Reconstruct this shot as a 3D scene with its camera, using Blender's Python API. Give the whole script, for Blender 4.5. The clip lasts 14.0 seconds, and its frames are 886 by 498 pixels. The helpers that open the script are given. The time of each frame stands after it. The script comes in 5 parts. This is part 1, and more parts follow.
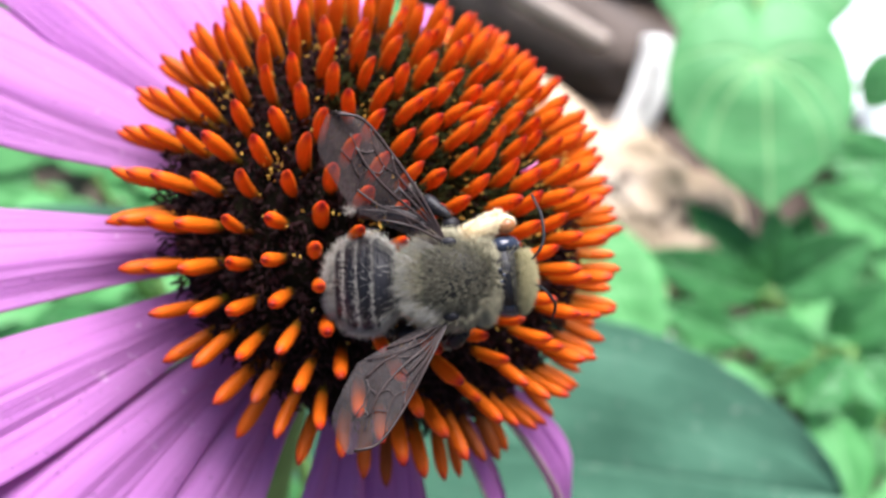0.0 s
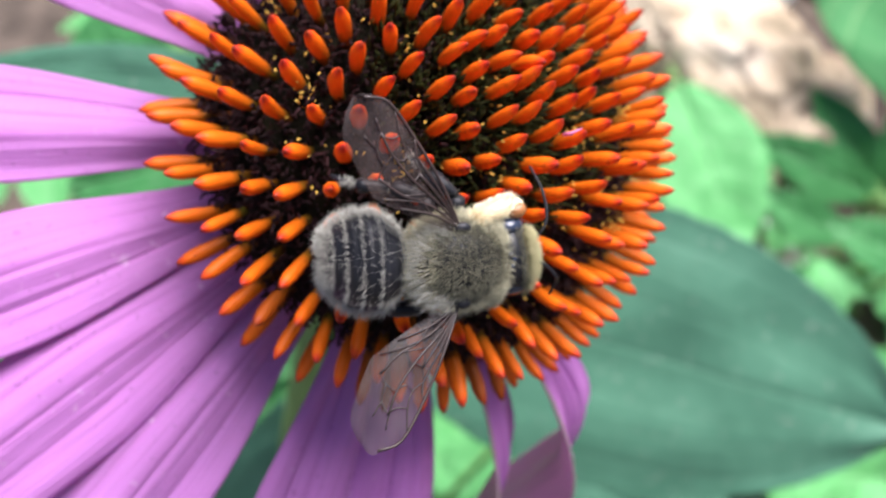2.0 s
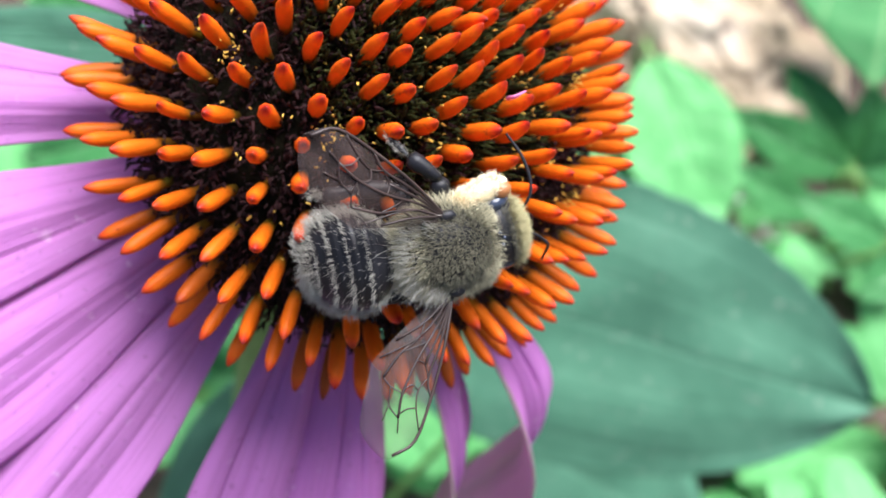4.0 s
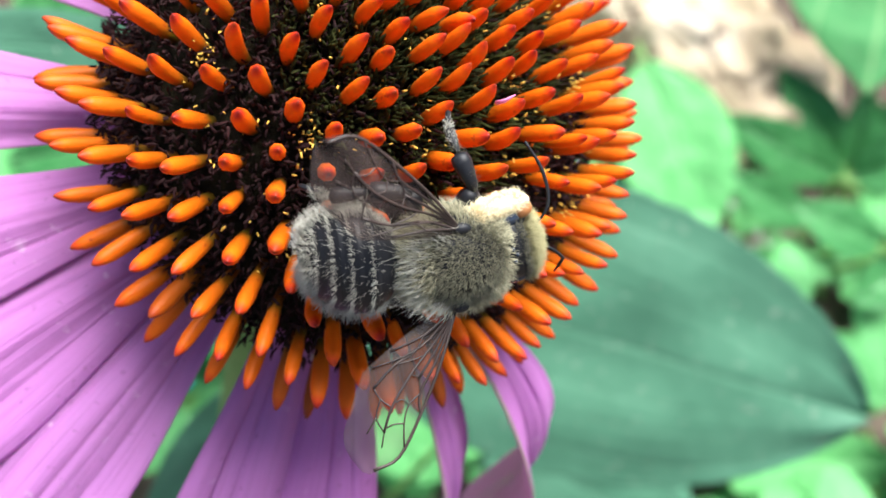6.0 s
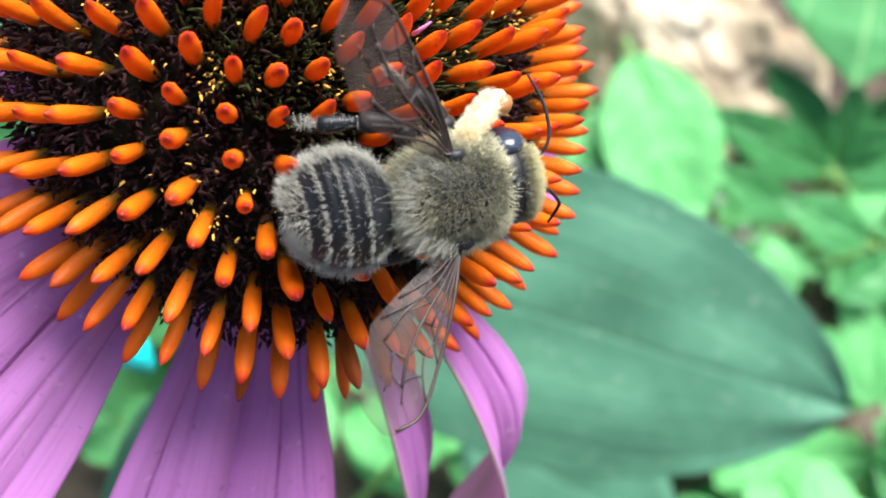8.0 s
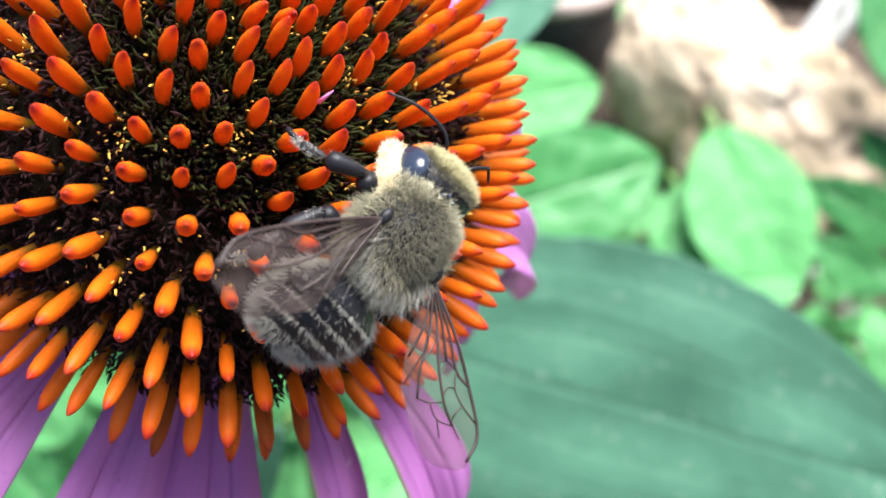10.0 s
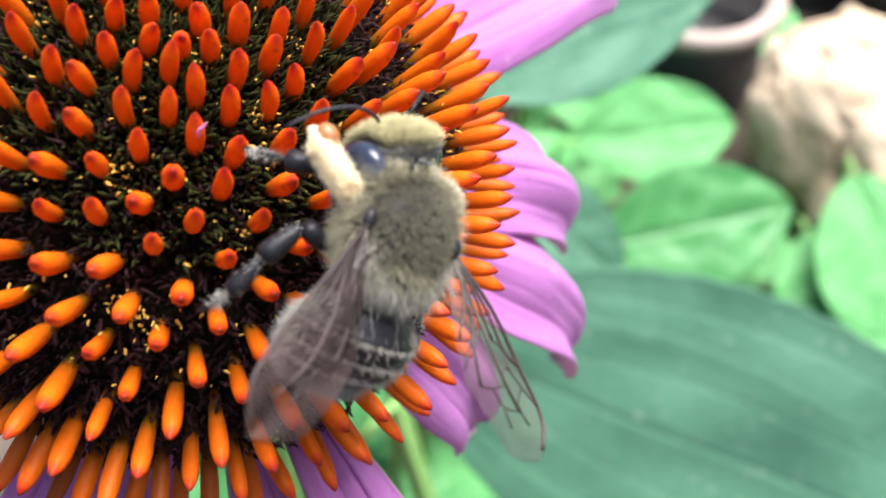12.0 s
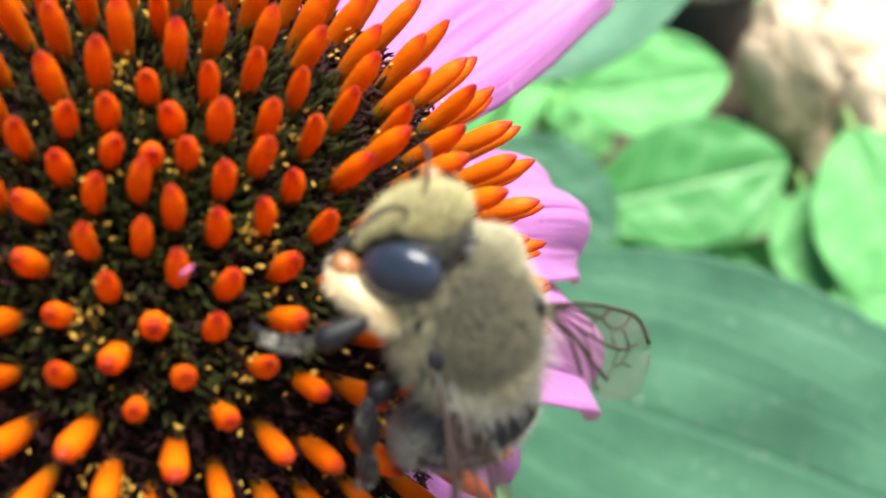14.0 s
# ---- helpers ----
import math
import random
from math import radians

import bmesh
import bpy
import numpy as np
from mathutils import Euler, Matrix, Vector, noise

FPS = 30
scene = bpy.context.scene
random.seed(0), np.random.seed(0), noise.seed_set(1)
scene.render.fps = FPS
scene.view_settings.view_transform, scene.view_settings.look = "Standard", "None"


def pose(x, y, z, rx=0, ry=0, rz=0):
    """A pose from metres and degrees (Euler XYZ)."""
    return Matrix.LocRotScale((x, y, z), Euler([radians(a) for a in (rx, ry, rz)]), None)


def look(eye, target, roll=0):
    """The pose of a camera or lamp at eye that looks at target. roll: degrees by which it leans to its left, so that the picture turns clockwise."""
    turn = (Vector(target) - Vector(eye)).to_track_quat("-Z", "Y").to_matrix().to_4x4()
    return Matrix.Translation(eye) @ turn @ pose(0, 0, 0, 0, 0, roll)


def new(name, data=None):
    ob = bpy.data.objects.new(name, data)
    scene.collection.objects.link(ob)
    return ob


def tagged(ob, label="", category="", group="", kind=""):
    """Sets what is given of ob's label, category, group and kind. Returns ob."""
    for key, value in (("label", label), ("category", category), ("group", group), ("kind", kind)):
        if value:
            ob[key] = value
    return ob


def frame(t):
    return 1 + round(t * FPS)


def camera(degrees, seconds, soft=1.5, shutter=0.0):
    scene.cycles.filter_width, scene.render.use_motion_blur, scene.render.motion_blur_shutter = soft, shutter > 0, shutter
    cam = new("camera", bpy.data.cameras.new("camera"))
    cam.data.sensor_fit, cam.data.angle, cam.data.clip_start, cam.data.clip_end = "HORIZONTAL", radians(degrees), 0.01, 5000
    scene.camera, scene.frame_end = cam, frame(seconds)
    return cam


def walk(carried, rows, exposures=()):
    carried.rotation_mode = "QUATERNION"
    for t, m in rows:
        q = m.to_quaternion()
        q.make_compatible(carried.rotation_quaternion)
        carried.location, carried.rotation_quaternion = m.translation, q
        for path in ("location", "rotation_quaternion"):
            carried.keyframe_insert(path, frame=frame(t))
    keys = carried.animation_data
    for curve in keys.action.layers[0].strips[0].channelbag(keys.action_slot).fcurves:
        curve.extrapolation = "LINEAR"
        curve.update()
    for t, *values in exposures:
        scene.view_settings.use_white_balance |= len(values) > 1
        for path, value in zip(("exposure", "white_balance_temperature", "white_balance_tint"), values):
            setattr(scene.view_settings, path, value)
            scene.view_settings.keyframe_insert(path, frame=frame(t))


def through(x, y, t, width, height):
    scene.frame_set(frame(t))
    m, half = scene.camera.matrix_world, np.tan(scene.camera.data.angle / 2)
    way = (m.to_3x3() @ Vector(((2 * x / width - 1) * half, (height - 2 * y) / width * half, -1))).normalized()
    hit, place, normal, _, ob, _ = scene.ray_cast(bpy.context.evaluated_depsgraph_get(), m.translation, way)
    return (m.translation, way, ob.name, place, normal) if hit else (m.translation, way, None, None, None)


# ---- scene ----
cam = camera(45.0, 14.0, soft=1.6, shutter=0.4)
cam.data.dof.use_dof = True
cam.data.dof.focus_distance = 0.0495
cam.data.dof.aperture_fstop = 52.0

# seconds, place, turn of the hand-held camera
PATH = [
    (0.0, -0.00000, -0.00000, 0.35500, 44.99, 0.02, 0.01),
    (0.5, 0.00343, 0.00148, 0.35815, 42.59, -0.71, 4.43),
    (1.0, 0.00553, 0.00587, 0.36021, 39.81, -0.77, 6.95),
    (1.5, 0.00572, 0.00853, 0.36084, 37.17, -0.92, 8.90),
    (2.0, 0.00280, 0.00836, 0.35872, 35.43, -1.29, 10.06),
    (2.5, 0.00190, 0.00965, 0.35747, 34.17, -1.65, 10.03),
    (3.0, 0.00272, 0.01048, 0.35576, 33.72, -2.20, 9.94),
    (3.5, 0.00283, 0.01123, 0.35522, 33.81, -2.64, 9.90),
    (4.0, 0.00517, 0.01145, 0.35527, 34.05, -2.46, 9.66),
    (6.5, 0.00475, 0.01553, 0.35120, 34.19, -3.37, 9.43),
    (7.0, 0.00581, 0.01698, 0.34935, 34.05, -3.97, 10.01),
    (7.5, 0.00756, 0.01499, 0.35024, 34.26, -3.48, 9.69),
    (8.0, 0.00897, 0.01392, 0.34845, 34.28, -3.45, 9.77),
    (8.5, 0.01006, 0.01473, 0.35037, 34.05, -3.43, 10.07),
    (9.0, 0.01440, 0.01399, 0.34869, 35.64, -0.92, 8.62),
    (9.2, 0.01955, 0.01578, 0.34887, 36.33, 0.46, 8.34),
    (11.5, 0.02319, 0.01986, 0.34426, 40.36, 3.25, 20.81),
    (12.0, 0.02447, 0.02194, 0.34293, 40.41, 4.78, 20.35),
    (12.5, 0.02367, 0.02589, 0.34055, 39.64, 5.22, 20.14),
    (13.0, 0.02346, 0.02770, 0.34152, 38.96, 5.94, 18.95),
    (13.5, 0.02181, 0.02913, 0.34102, 38.33, 6.05, 18.57),
    (14.0, 0.02023, 0.03193, 0.34145, 37.09, 4.82, 19.33),
]
# seconds, place and turn of the swaying flower head
HEAD = [
    (0.0, -0.00474, 0.05325, 0.30411, 11.72, 31.02, 0.01),
    (0.5, -0.00526, 0.05330, 0.30463, 12.95, 33.20, 3.06),
    (1.0, -0.00453, 0.05407, 0.30534, 12.71, 30.84, 0.10),
    (1.5, -0.00509, 0.05458, 0.30526, 13.18, 30.59, -0.43),
    (2.0, -0.00579, 0.05448, 0.30524, 14.26, 31.16, 0.37),
    (2.5, -0.00613, 0.05439, 0.30525, 13.94, 31.11, -0.07),
    (3.0, -0.00618, 0.05483, 0.30448, 13.19, 30.45, -0.46),
    (3.5, -0.00596, 0.05486, 0.30475, 13.38, 30.33, -0.50),
    (4.0, -0.00496, 0.05481, 0.30470, 12.53, 29.66, -1.28),
    (6.5, -0.00506, 0.05556, 0.30464, 12.66, 26.92, -2.47),
    (7.0, -0.00540, 0.05612, 0.30286, 12.32, 25.25, -2.36),
    (7.5, -0.00450, 0.05425, 0.30527, 13.05, 25.58, -2.30),
    (8.0, -0.00403, 0.05373, 0.30404, 10.64, 24.17, -2.56),
    (8.5, -0.00538, 0.05440, 0.30462, 12.70, 23.81, -2.21),
    (9.0, -0.00160, 0.05599, 0.30442, 11.09, 26.45, -4.78),
    (9.2, 0.00030, 0.05756, 0.30450, 11.33, 29.07, -4.43),
    (11.5, -0.00534, 0.05387, 0.30474, 6.73, 25.71, -7.37),
    (12.0, -0.00522, 0.05304, 0.30350, 9.52, 24.57, -7.35),
    (12.5, -0.00484, 0.05374, 0.30491, 12.19, 26.53, -5.78),
    (13.0, -0.00464, 0.05251, 0.30432, 11.14, 25.68, -5.34),
    (13.5, -0.00394, 0.05296, 0.30378, 11.64, 26.30, -5.35),
    (14.0, -0.00418, 0.05311, 0.30348, 9.51, 24.18, -4.41),
]
# seconds, place and turn of the bee on the cone
BEE = [
    (0.0, 0.00028, 0.03958, 0.31303, 41.3, -3.1, 0.5),
    (0.5, 0.00002, 0.03910, 0.31282, 46.8, 1.7, 8.9),
    (1.0, 0.00038, 0.03981, 0.31355, 51.1, 3.6, 17.3),
    (1.5, -0.00099, 0.03973, 0.31323, 47.5, 7.1, 17.7),
    (2.0, -0.00113, 0.03983, 0.31309, 45.2, 8.4, 19.7),
    (2.5, -0.00065, 0.04040, 0.31332, 43.7, -0.3, 17.7),
    (3.0, -0.00059, 0.04005, 0.31148, 44.1, -1.9, 7.9),
    (3.5, 0.00118, 0.04092, 0.31124, 48.4, -1.9, 20.8),
    (4.0, 0.00200, 0.04111, 0.31137, 51.9, 3.2, 28.0),
    (6.5, 0.00268, 0.04209, 0.31172, 58.7, 7.0, 22.9),
    (7.0, 0.00267, 0.04288, 0.31020, 51.8, 2.4, 27.7),
    (7.5, 0.00528, 0.04214, 0.31239, 46.7, 4.0, 26.8),
    (8.0, 0.00658, 0.04221, 0.31121, 50.8, 6.0, 31.0),
    (8.5, 0.00519, 0.04174, 0.31045, 56.1, 15.9, 28.1),
    (9.0, 0.00954, 0.04476, 0.31101, 57.3, 3.9, 42.2),
    (9.2, 0.01178, 0.04657, 0.31071, 57.8, 1.5, 45.6),
    (11.5, 0.01079, 0.04621, 0.31200, 53.5, -42.5, 84.8),
    (12.0, 0.01085, 0.04591, 0.31199, 49.5, -30.2, 90.0),
    (12.5, 0.01070, 0.04722, 0.31260, 36.4, -37.8, 89.3),
    (13.0, 0.01097, 0.04671, 0.31411, 32.9, -28.5, 103.9),
    (13.5, 0.01311, 0.04737, 0.31241, 28.0, -43.9, 124.2),
    (14.0, 0.01244, 0.04911, 0.31264, 19.6, -61.0, 126.0),
]
walk(cam, [(r[0], pose(*r[1:])) for r in PATH], exposures=[(0.0, 1.03, 6100, 18), (1.5, 1.02, 6100, 18), (3.0, 1.1, 5950, 17), (6.5, 1.34, 6200, 7), (9.2, 1.35, 6100, 10), (11.5, 1.31, 6200, 17), (12.5, 1.2, 6400, 11), (14.0, 1.22, 6750, 6)])

# ---- light: bright open shade under a hazy sky ----
world = bpy.data.worlds.new("sky")
world.use_nodes = True
scene.world = world
wn = world.node_tree
bg = wn.nodes["Background"]
sky = wn.nodes.new("ShaderNodeTexSky")
sky.sky_type = "NISHITA"
sky.sun_disc = False
sky.sun_elevation = radians(69)
sky.sun_rotation = radians(34)
sky.air_density, sky.dust_density, sky.ozone_density = 1.0, 2.5, 1.0
wn.links.new(sky.outputs[0], bg.inputs[0])
bg.inputs[1].default_value = 0.068
sun_data = bpy.data.lights.new("sun", "SUN")
sun_data.energy, sun_data.angle, sun_data.color = 5.5, radians(46), (1.0, 0.97, 0.92)
sun = new("sun", sun_data)
sun.matrix_world = look((0.22, 0.36, 1.17), (0.0, 0.05, 0.2))


# ---- materials ----
class Nodes:
    """A small builder for node materials."""

    def __init__(self, name, rough=0.5, metal=0.0, spec=0.5):
        self.m = bpy.data.materials.new(name)
        self.m.use_nodes = True
        self.t = self.m.node_tree
        self.b = self.t.nodes["Principled BSDF"]
        self.b.inputs["Roughness"].default_value = rough
        self.b.inputs["Metallic"].default_value = metal
        self.b.inputs["Specular IOR Level"].default_value = spec

    def n(self, kind, **props):
        node = self.t.nodes.new("ShaderNode" + kind)
        for k, v in props.items():
            node.inputs[k.replace("_", " ")].default_value = v
        return node

    def l(self, a, b):
        self.t.links.new(a, b)

    def ramp(self, fac, stops):
        r = self.t.nodes.new("ShaderNodeValToRGB")
        while len(r.color_ramp.elements) < len(stops):
            r.color_ramp.elements.new(0.5)
        for e, (p, c) in zip(r.color_ramp.elements, stops):
            e.position, e.color = p, (*c, 1)
        self.l(fac, r.inputs[0])
        return r.outputs[0]

    def noise(self, scale, detail=4.0, rough=0.6, coord="Object", stretch=None):
        tc = self.n("TexCoord")
        src = tc.outputs[coord]
        if stretch:
            mp = self.t.nodes.new("ShaderNodeMapping")
            mp.inputs["Scale"].default_value = stretch
            self.l(src, mp.inputs[0])
            src = mp.outputs[0]
        nz = self.n("TexNoise", Scale=scale, Detail=detail, Roughness=rough)
        self.l(src, nz.inputs["Vector"])
        return nz.outputs[0]

    def attr(self, name):
        a = self.t.nodes.new("ShaderNodeAttribute")
        a.attribute_name = name
        return a.outputs["Fac"]

    def math(self, op, a, b):
        m = self.t.nodes.new("ShaderNodeMath")
        m.operation = op
        for i, v in enumerate((a, b)):
            if isinstance(v, (int, float)):
                m.inputs[i].default_value = v
            else:
                self.l(v, m.inputs[i])
        return m.outputs[0]

    def mix(self, fac, a, b, how="MIX"):
        m = self.t.nodes.new("ShaderNodeMix")
        m.data_type, m.blend_type = "RGBA", how
        for i, v in ((0, fac), (6, a), (7, b)):
            if isinstance(v, (int, float)):
                m.inputs[i].default_value = v
            elif isinstance(v, tuple):
                m.inputs[i].default_value = (*v, 1)
            else:
                self.l(v, m.inputs[i])
        return m.outputs[2]

    def color(self, c):
        if isinstance(c, tuple):
            self.b.inputs["Base Color"].default_value = (*c, 1)
        else:
            self.l(c, self.b.inputs["Base Color"])
        return self

    def bump(self, height, strength=0.3, dist=0.001):
        b = self.n("Bump", Strength=strength, Distance=dist)
        self.l(height, b.inputs["Height"])
        self.l(b.outputs[0], self.b.inputs["Normal"])
        return self

    def thin(self, amount, c):
        """Light that passes through a thin petal or leaf."""
        out = self.t.nodes["Material Output"]
        tr = self.n("BsdfTranslucent")
        if isinstance(c, tuple):
            tr.inputs[0].default_value = (*c, 1)
        else:
            self.l(c, tr.inputs[0])
        ms = self.n("MixShader")
        ms.inputs[0].default_value = amount
        self.l(self.b.outputs[0], ms.inputs[1])
        self.l(tr.outputs[0], ms.inputs[2])
        self.l(ms.outputs[0], out.inputs[0])
        return self


def random_of(k):
    return k.n("ObjectInfo").outputs["Random"]


def mat_spine():
    k = Nodes("spine_orange", 0.48, spec=0.22)
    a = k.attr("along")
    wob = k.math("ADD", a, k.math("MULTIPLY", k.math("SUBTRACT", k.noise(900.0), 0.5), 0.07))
    # red tip, orange, olive base; the near-black foot paints in shade between spines
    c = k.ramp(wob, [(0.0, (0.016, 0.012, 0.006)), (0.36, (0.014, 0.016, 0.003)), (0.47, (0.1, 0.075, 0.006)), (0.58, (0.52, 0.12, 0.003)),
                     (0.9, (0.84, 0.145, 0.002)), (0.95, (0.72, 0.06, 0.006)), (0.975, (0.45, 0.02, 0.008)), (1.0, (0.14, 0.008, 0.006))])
    c = k.mix(k.math("MULTIPLY", random_of(k), 0.25), c, (0.64, 0.12, 0.003))
    isl = k.t.nodes.new("ShaderNodeNewGeometry").outputs["Random Per Island"]
    c = k.mix(k.ramp(isl, [(0.8, (0, 0, 0)), (0.96, (0.7, 0.7, 0.7))]), c, (0.14, 0.04, 0.008))
    c = k.mix(k.ramp(k.noise(1700.0, 2), [(0.68, (0, 0, 0)), (0.73, (0.55, 0.55, 0.55))]), c, (0.3, 0.03, 0.01))
    k.color(c)
    k.bump(k.noise(2500.0, 2), 0.25, 0.0002)
    k.thin(0.2, c)
    return k.m


def mat_petal():
    k = Nodes("petal_pink", 0.55, spec=0.3)
    u, v = k.attr("across"), k.attr("along")
    big = k.noise(90.0, 3)
    c = k.ramp(v, [(0.0, (0.4, 0.12, 0.38)), (0.3, (0.66, 0.235, 0.68)), (1.0, (0.84, 0.43, 0.88))])
    streak = k.n("TexNoise", Scale=1.0, Detail=3.0)
    cb = k.n("CombineXYZ")
    k.l(k.math("MULTIPLY", u, 16.0), cb.inputs[0])
    k.l(k.math("MULTIPLY", v, 2.0), cb.inputs[1])
    k.l(random_of(k), cb.inputs[2])
    k.l(cb.outputs[0], streak.inputs["Vector"])
    c = k.mix(k.ramp(streak.outputs[0], [(0.45, (0, 0, 0)), (0.75, (0.45, 0.45, 0.45))]), c, (0.42, 0.14, 0.42))
    c = k.mix(k.math("MULTIPLY", k.attr("groove"), 0.7), c, (0.36, 0.09, 0.34))
    c = k.mix(k.math("MULTIPLY", random_of(k), 0.35), c, (0.66, 0.3, 0.68))
    fine = k.n("TexNoise", Scale=1.0, Detail=2.0)
    cf = k.n("CombineXYZ")
    k.l(k.math("MULTIPLY", u, 70.0), cf.inputs[0])
    k.l(k.math("MULTIPLY", v, 5.0), cf.inputs[1])
    k.l(random_of(k), cf.inputs[2])
    k.l(cf.outputs[0], fine.inputs["Vector"])
    c = k.mix(k.ramp(fine.outputs[0], [(0.5, (0, 0, 0)), (0.72, (0.32, 0.32, 0.32))]), c, (0.42, 0.13, 0.4))
    c = k.mix(k.ramp(k.noise(1500.0, 2), [(0.66, (0, 0, 0)), (0.72, (0.5, 0.5, 0.5))]), c, (0.3, 0.1, 0.3))
    specks = k.ramp(k.noise(700.0, 3), [(0.66, (0, 0, 0)), (0.74, (0.5, 0.5, 0.5))])
    c = k.mix(specks, c, (0.85, 0.62, 0.82))
    c = k.mix(k.math("MULTIPLY", big, 0.3), c, (0.72, 0.38, 0.66))
    k.color(c)
    k.bump(k.math("ADD", k.math("ADD", streak.outputs[0], fine.outputs[0]), k.noise(260.0, 4)), 0.35, 0.0005)
    k.thin(0.5, c)
    return k.m


def mat_petal_back():
    k = Nodes("petal_underside", 0.6, spec=0.25)
    v = k.attr("along")
    c = k.ramp(v, [(0.0, (0.34, 0.34, 0.2)), (0.5, (0.46, 0.36, 0.34)), (1.0, (0.58, 0.42, 0.5))])
    c = k.mix(k.ramp(k.noise(160.0, 5), [(0.4, (0, 0, 0)), (0.7, (0.5, 0.5, 0.5))]), c, (0.42, 0.4, 0.28))
    k.color(c)
    k.bump(k.noise(500.0, 4), 0.3, 0.0004)
    k.thin(0.35, (0.6, 0.3, 0.5))
    return k.m


def mat_leaf(name, dark, light, vein, rough=0.42, pores=220.0, through=0.25):
    k = Nodes(name, rough, spec=0.3)
    v = k.attr("vein")
    c = k.mix(k.ramp(k.noise(pores * 0.25, 6, 0.7), [(0.3, (0, 0, 0)), (0.7, (1, 1, 1))]), dark, light)
    c = k.mix(k.math("MULTIPLY", random_of(k), 0.3), c, light)
    c = k.mix(k.math("MULTIPLY", v, 0.6), c, vein)
    spots = k.ramp(k.noise(pores * 2.2, 2, 0.5), [(0.0, (0, 0, 0)), (0.66, (0, 0, 0)), (0.72, (1, 1, 1))])
    c = k.mix(k.math("MULTIPLY", spots, 0.3), c, (0.5, 0.55, 0.45))
    k.color(c)
    h = k.math("ADD", k.math("MULTIPLY", v, -0.8), k.math("MULTIPLY", k.noise(pores, 4), 0.6))
    k.bump(h, 0.45, 0.0012)
    k.thin(through, c)
    return k.m


def mat_plain(name, a, b, scale, rough, bump=0.3, dist=0.001, stretch=None, spec=0.5, metal=0.0):
    k = Nodes(name, rough, metal, spec)
    nz = k.noise(scale, 6, 0.65, stretch=stretch)
    c = k.ramp(nz, [(0.3, a), (0.7, b)])
    k.color(c)
    k.bump(k.noise(scale * 3, 6, 0.7, stretch=stretch), bump, dist)
    return k.m


def mat_log():
    k = Nodes("weathered_wood", 0.75, spec=0.3)
    grain = k.noise(42.0, 8, 0.7, stretch=(0.18, 1.4, 1.4))
    c = k.ramp(grain, [(0.25, (0.33, 0.22, 0.13)), (0.5, (0.6, 0.46, 0.31)), (0.75, (0.72, 0.6, 0.46))])
    pale = k.ramp(k.noise(28.0, 6, 0.6), [(0.55, (0, 0, 0)), (0.66, (1, 1, 1))])
    c = k.mix(k.math("MULTIPLY", pale, 0.4), c, (0.66, 0.62, 0.55))
    vor = k.t.nodes.new("ShaderNodeTexVoronoi")
    vor.feature = "DISTANCE_TO_EDGE"
    vor.inputs["Scale"].default_value = 30.0
    tc = k.n("TexCoord")
    mp = k.t.nodes.new("ShaderNodeMapping")
    mp.inputs["Scale"].default_value = (0.5, 1.3, 1.3)
    add = k.mix(0.06, tc.outputs["Object"], k.noise(25.0, 4))
    k.l(add, mp.inputs[0])
    k.l(mp.outputs[0], vor.inputs["Vector"])
    crack = k.ramp(vor.outputs["Distance"], [(0.0, (1, 1, 1)), (0.05, (0, 0, 0))])
    c = k.mix(k.math("MULTIPLY", crack, 0.8), c, (0.07, 0.045, 0.03))
    k.color(c)
    k.bump(k.math("SUBTRACT", grain, crack), 0.7, 0.003)
    return k.m


SPINE, PETAL, PETAL_BACK = mat_spine(), mat_petal(), mat_petal_back()
LEAF_CONE = mat_leaf("leaf_blue_green", (0.045, 0.14, 0.082), (0.085, 0.22, 0.135), (0.14, 0.3, 0.19), 0.6)
LEAF_LIGHT = mat_leaf("leaf_light_green", (0.08, 0.31, 0.088), (0.14, 0.43, 0.142), (0.2, 0.48, 0.19), 0.55)
LEAF_HEART = mat_leaf("leaf_heart_green", (0.085, 0.3, 0.1), (0.14, 0.42, 0.15), (0.5, 0.78, 0.36), 0.5)
LEAF_PEONY = mat_leaf("leaf_mid_green", (0.04, 0.185, 0.05), (0.083, 0.295, 0.092), (0.16, 0.38, 0.155), 0.35)
STEM = mat_plain("stem_green", (0.1, 0.24, 0.05), (0.2, 0.36, 0.1), 60.0, 0.5, 0.3)
# chaff, cone, bracts: own maroon and green, with shade between spines painted in
CHAFF = mat_plain("chaff_maroon_shaded", (0.006, 0.003, 0.003), (0.05, 0.016, 0.017), 900.0, 0.8, 0.6, 0.0004, spec=0.2)
CORE = mat_plain("cone_green_brown_shaded", (0.006, 0.005, 0.003), (0.018, 0.015, 0.006), 900.0, 0.95, 0.9, 0.0006, spec=0.1)
BUD = mat_plain("bract_green_shaded", (0.009, 0.011, 0.0025), (0.042, 0.048, 0.007), 700.0, 0.75, 0.4, 0.0003, spec=0.2)
STIGMA = mat_plain("stigma_pink", (0.8, 0.16, 0.4), (0.9, 0.35, 0.6), 900.0, 0.4, 0.2, 0.0001)
POLLEN = mat_plain("pollen_yellow", (0.55, 0.3, 0.03), (0.75, 0.5, 0.08), 900.0, 0.8, 0.5, 0.0002)
SOIL = mat_plain("soil_brown", (0.035, 0.024, 0.016), (0.16, 0.12, 0.09), 35.0, 0.95, 0.8, 0.006)
LOG = mat_log()
DARKWOOD = mat_plain("dark_wood", (0.035, 0.028, 0.024), (0.13, 0.1, 0.08), 30.0, 0.85, 0.6, 0.003, (0.2, 1.5, 1.5))
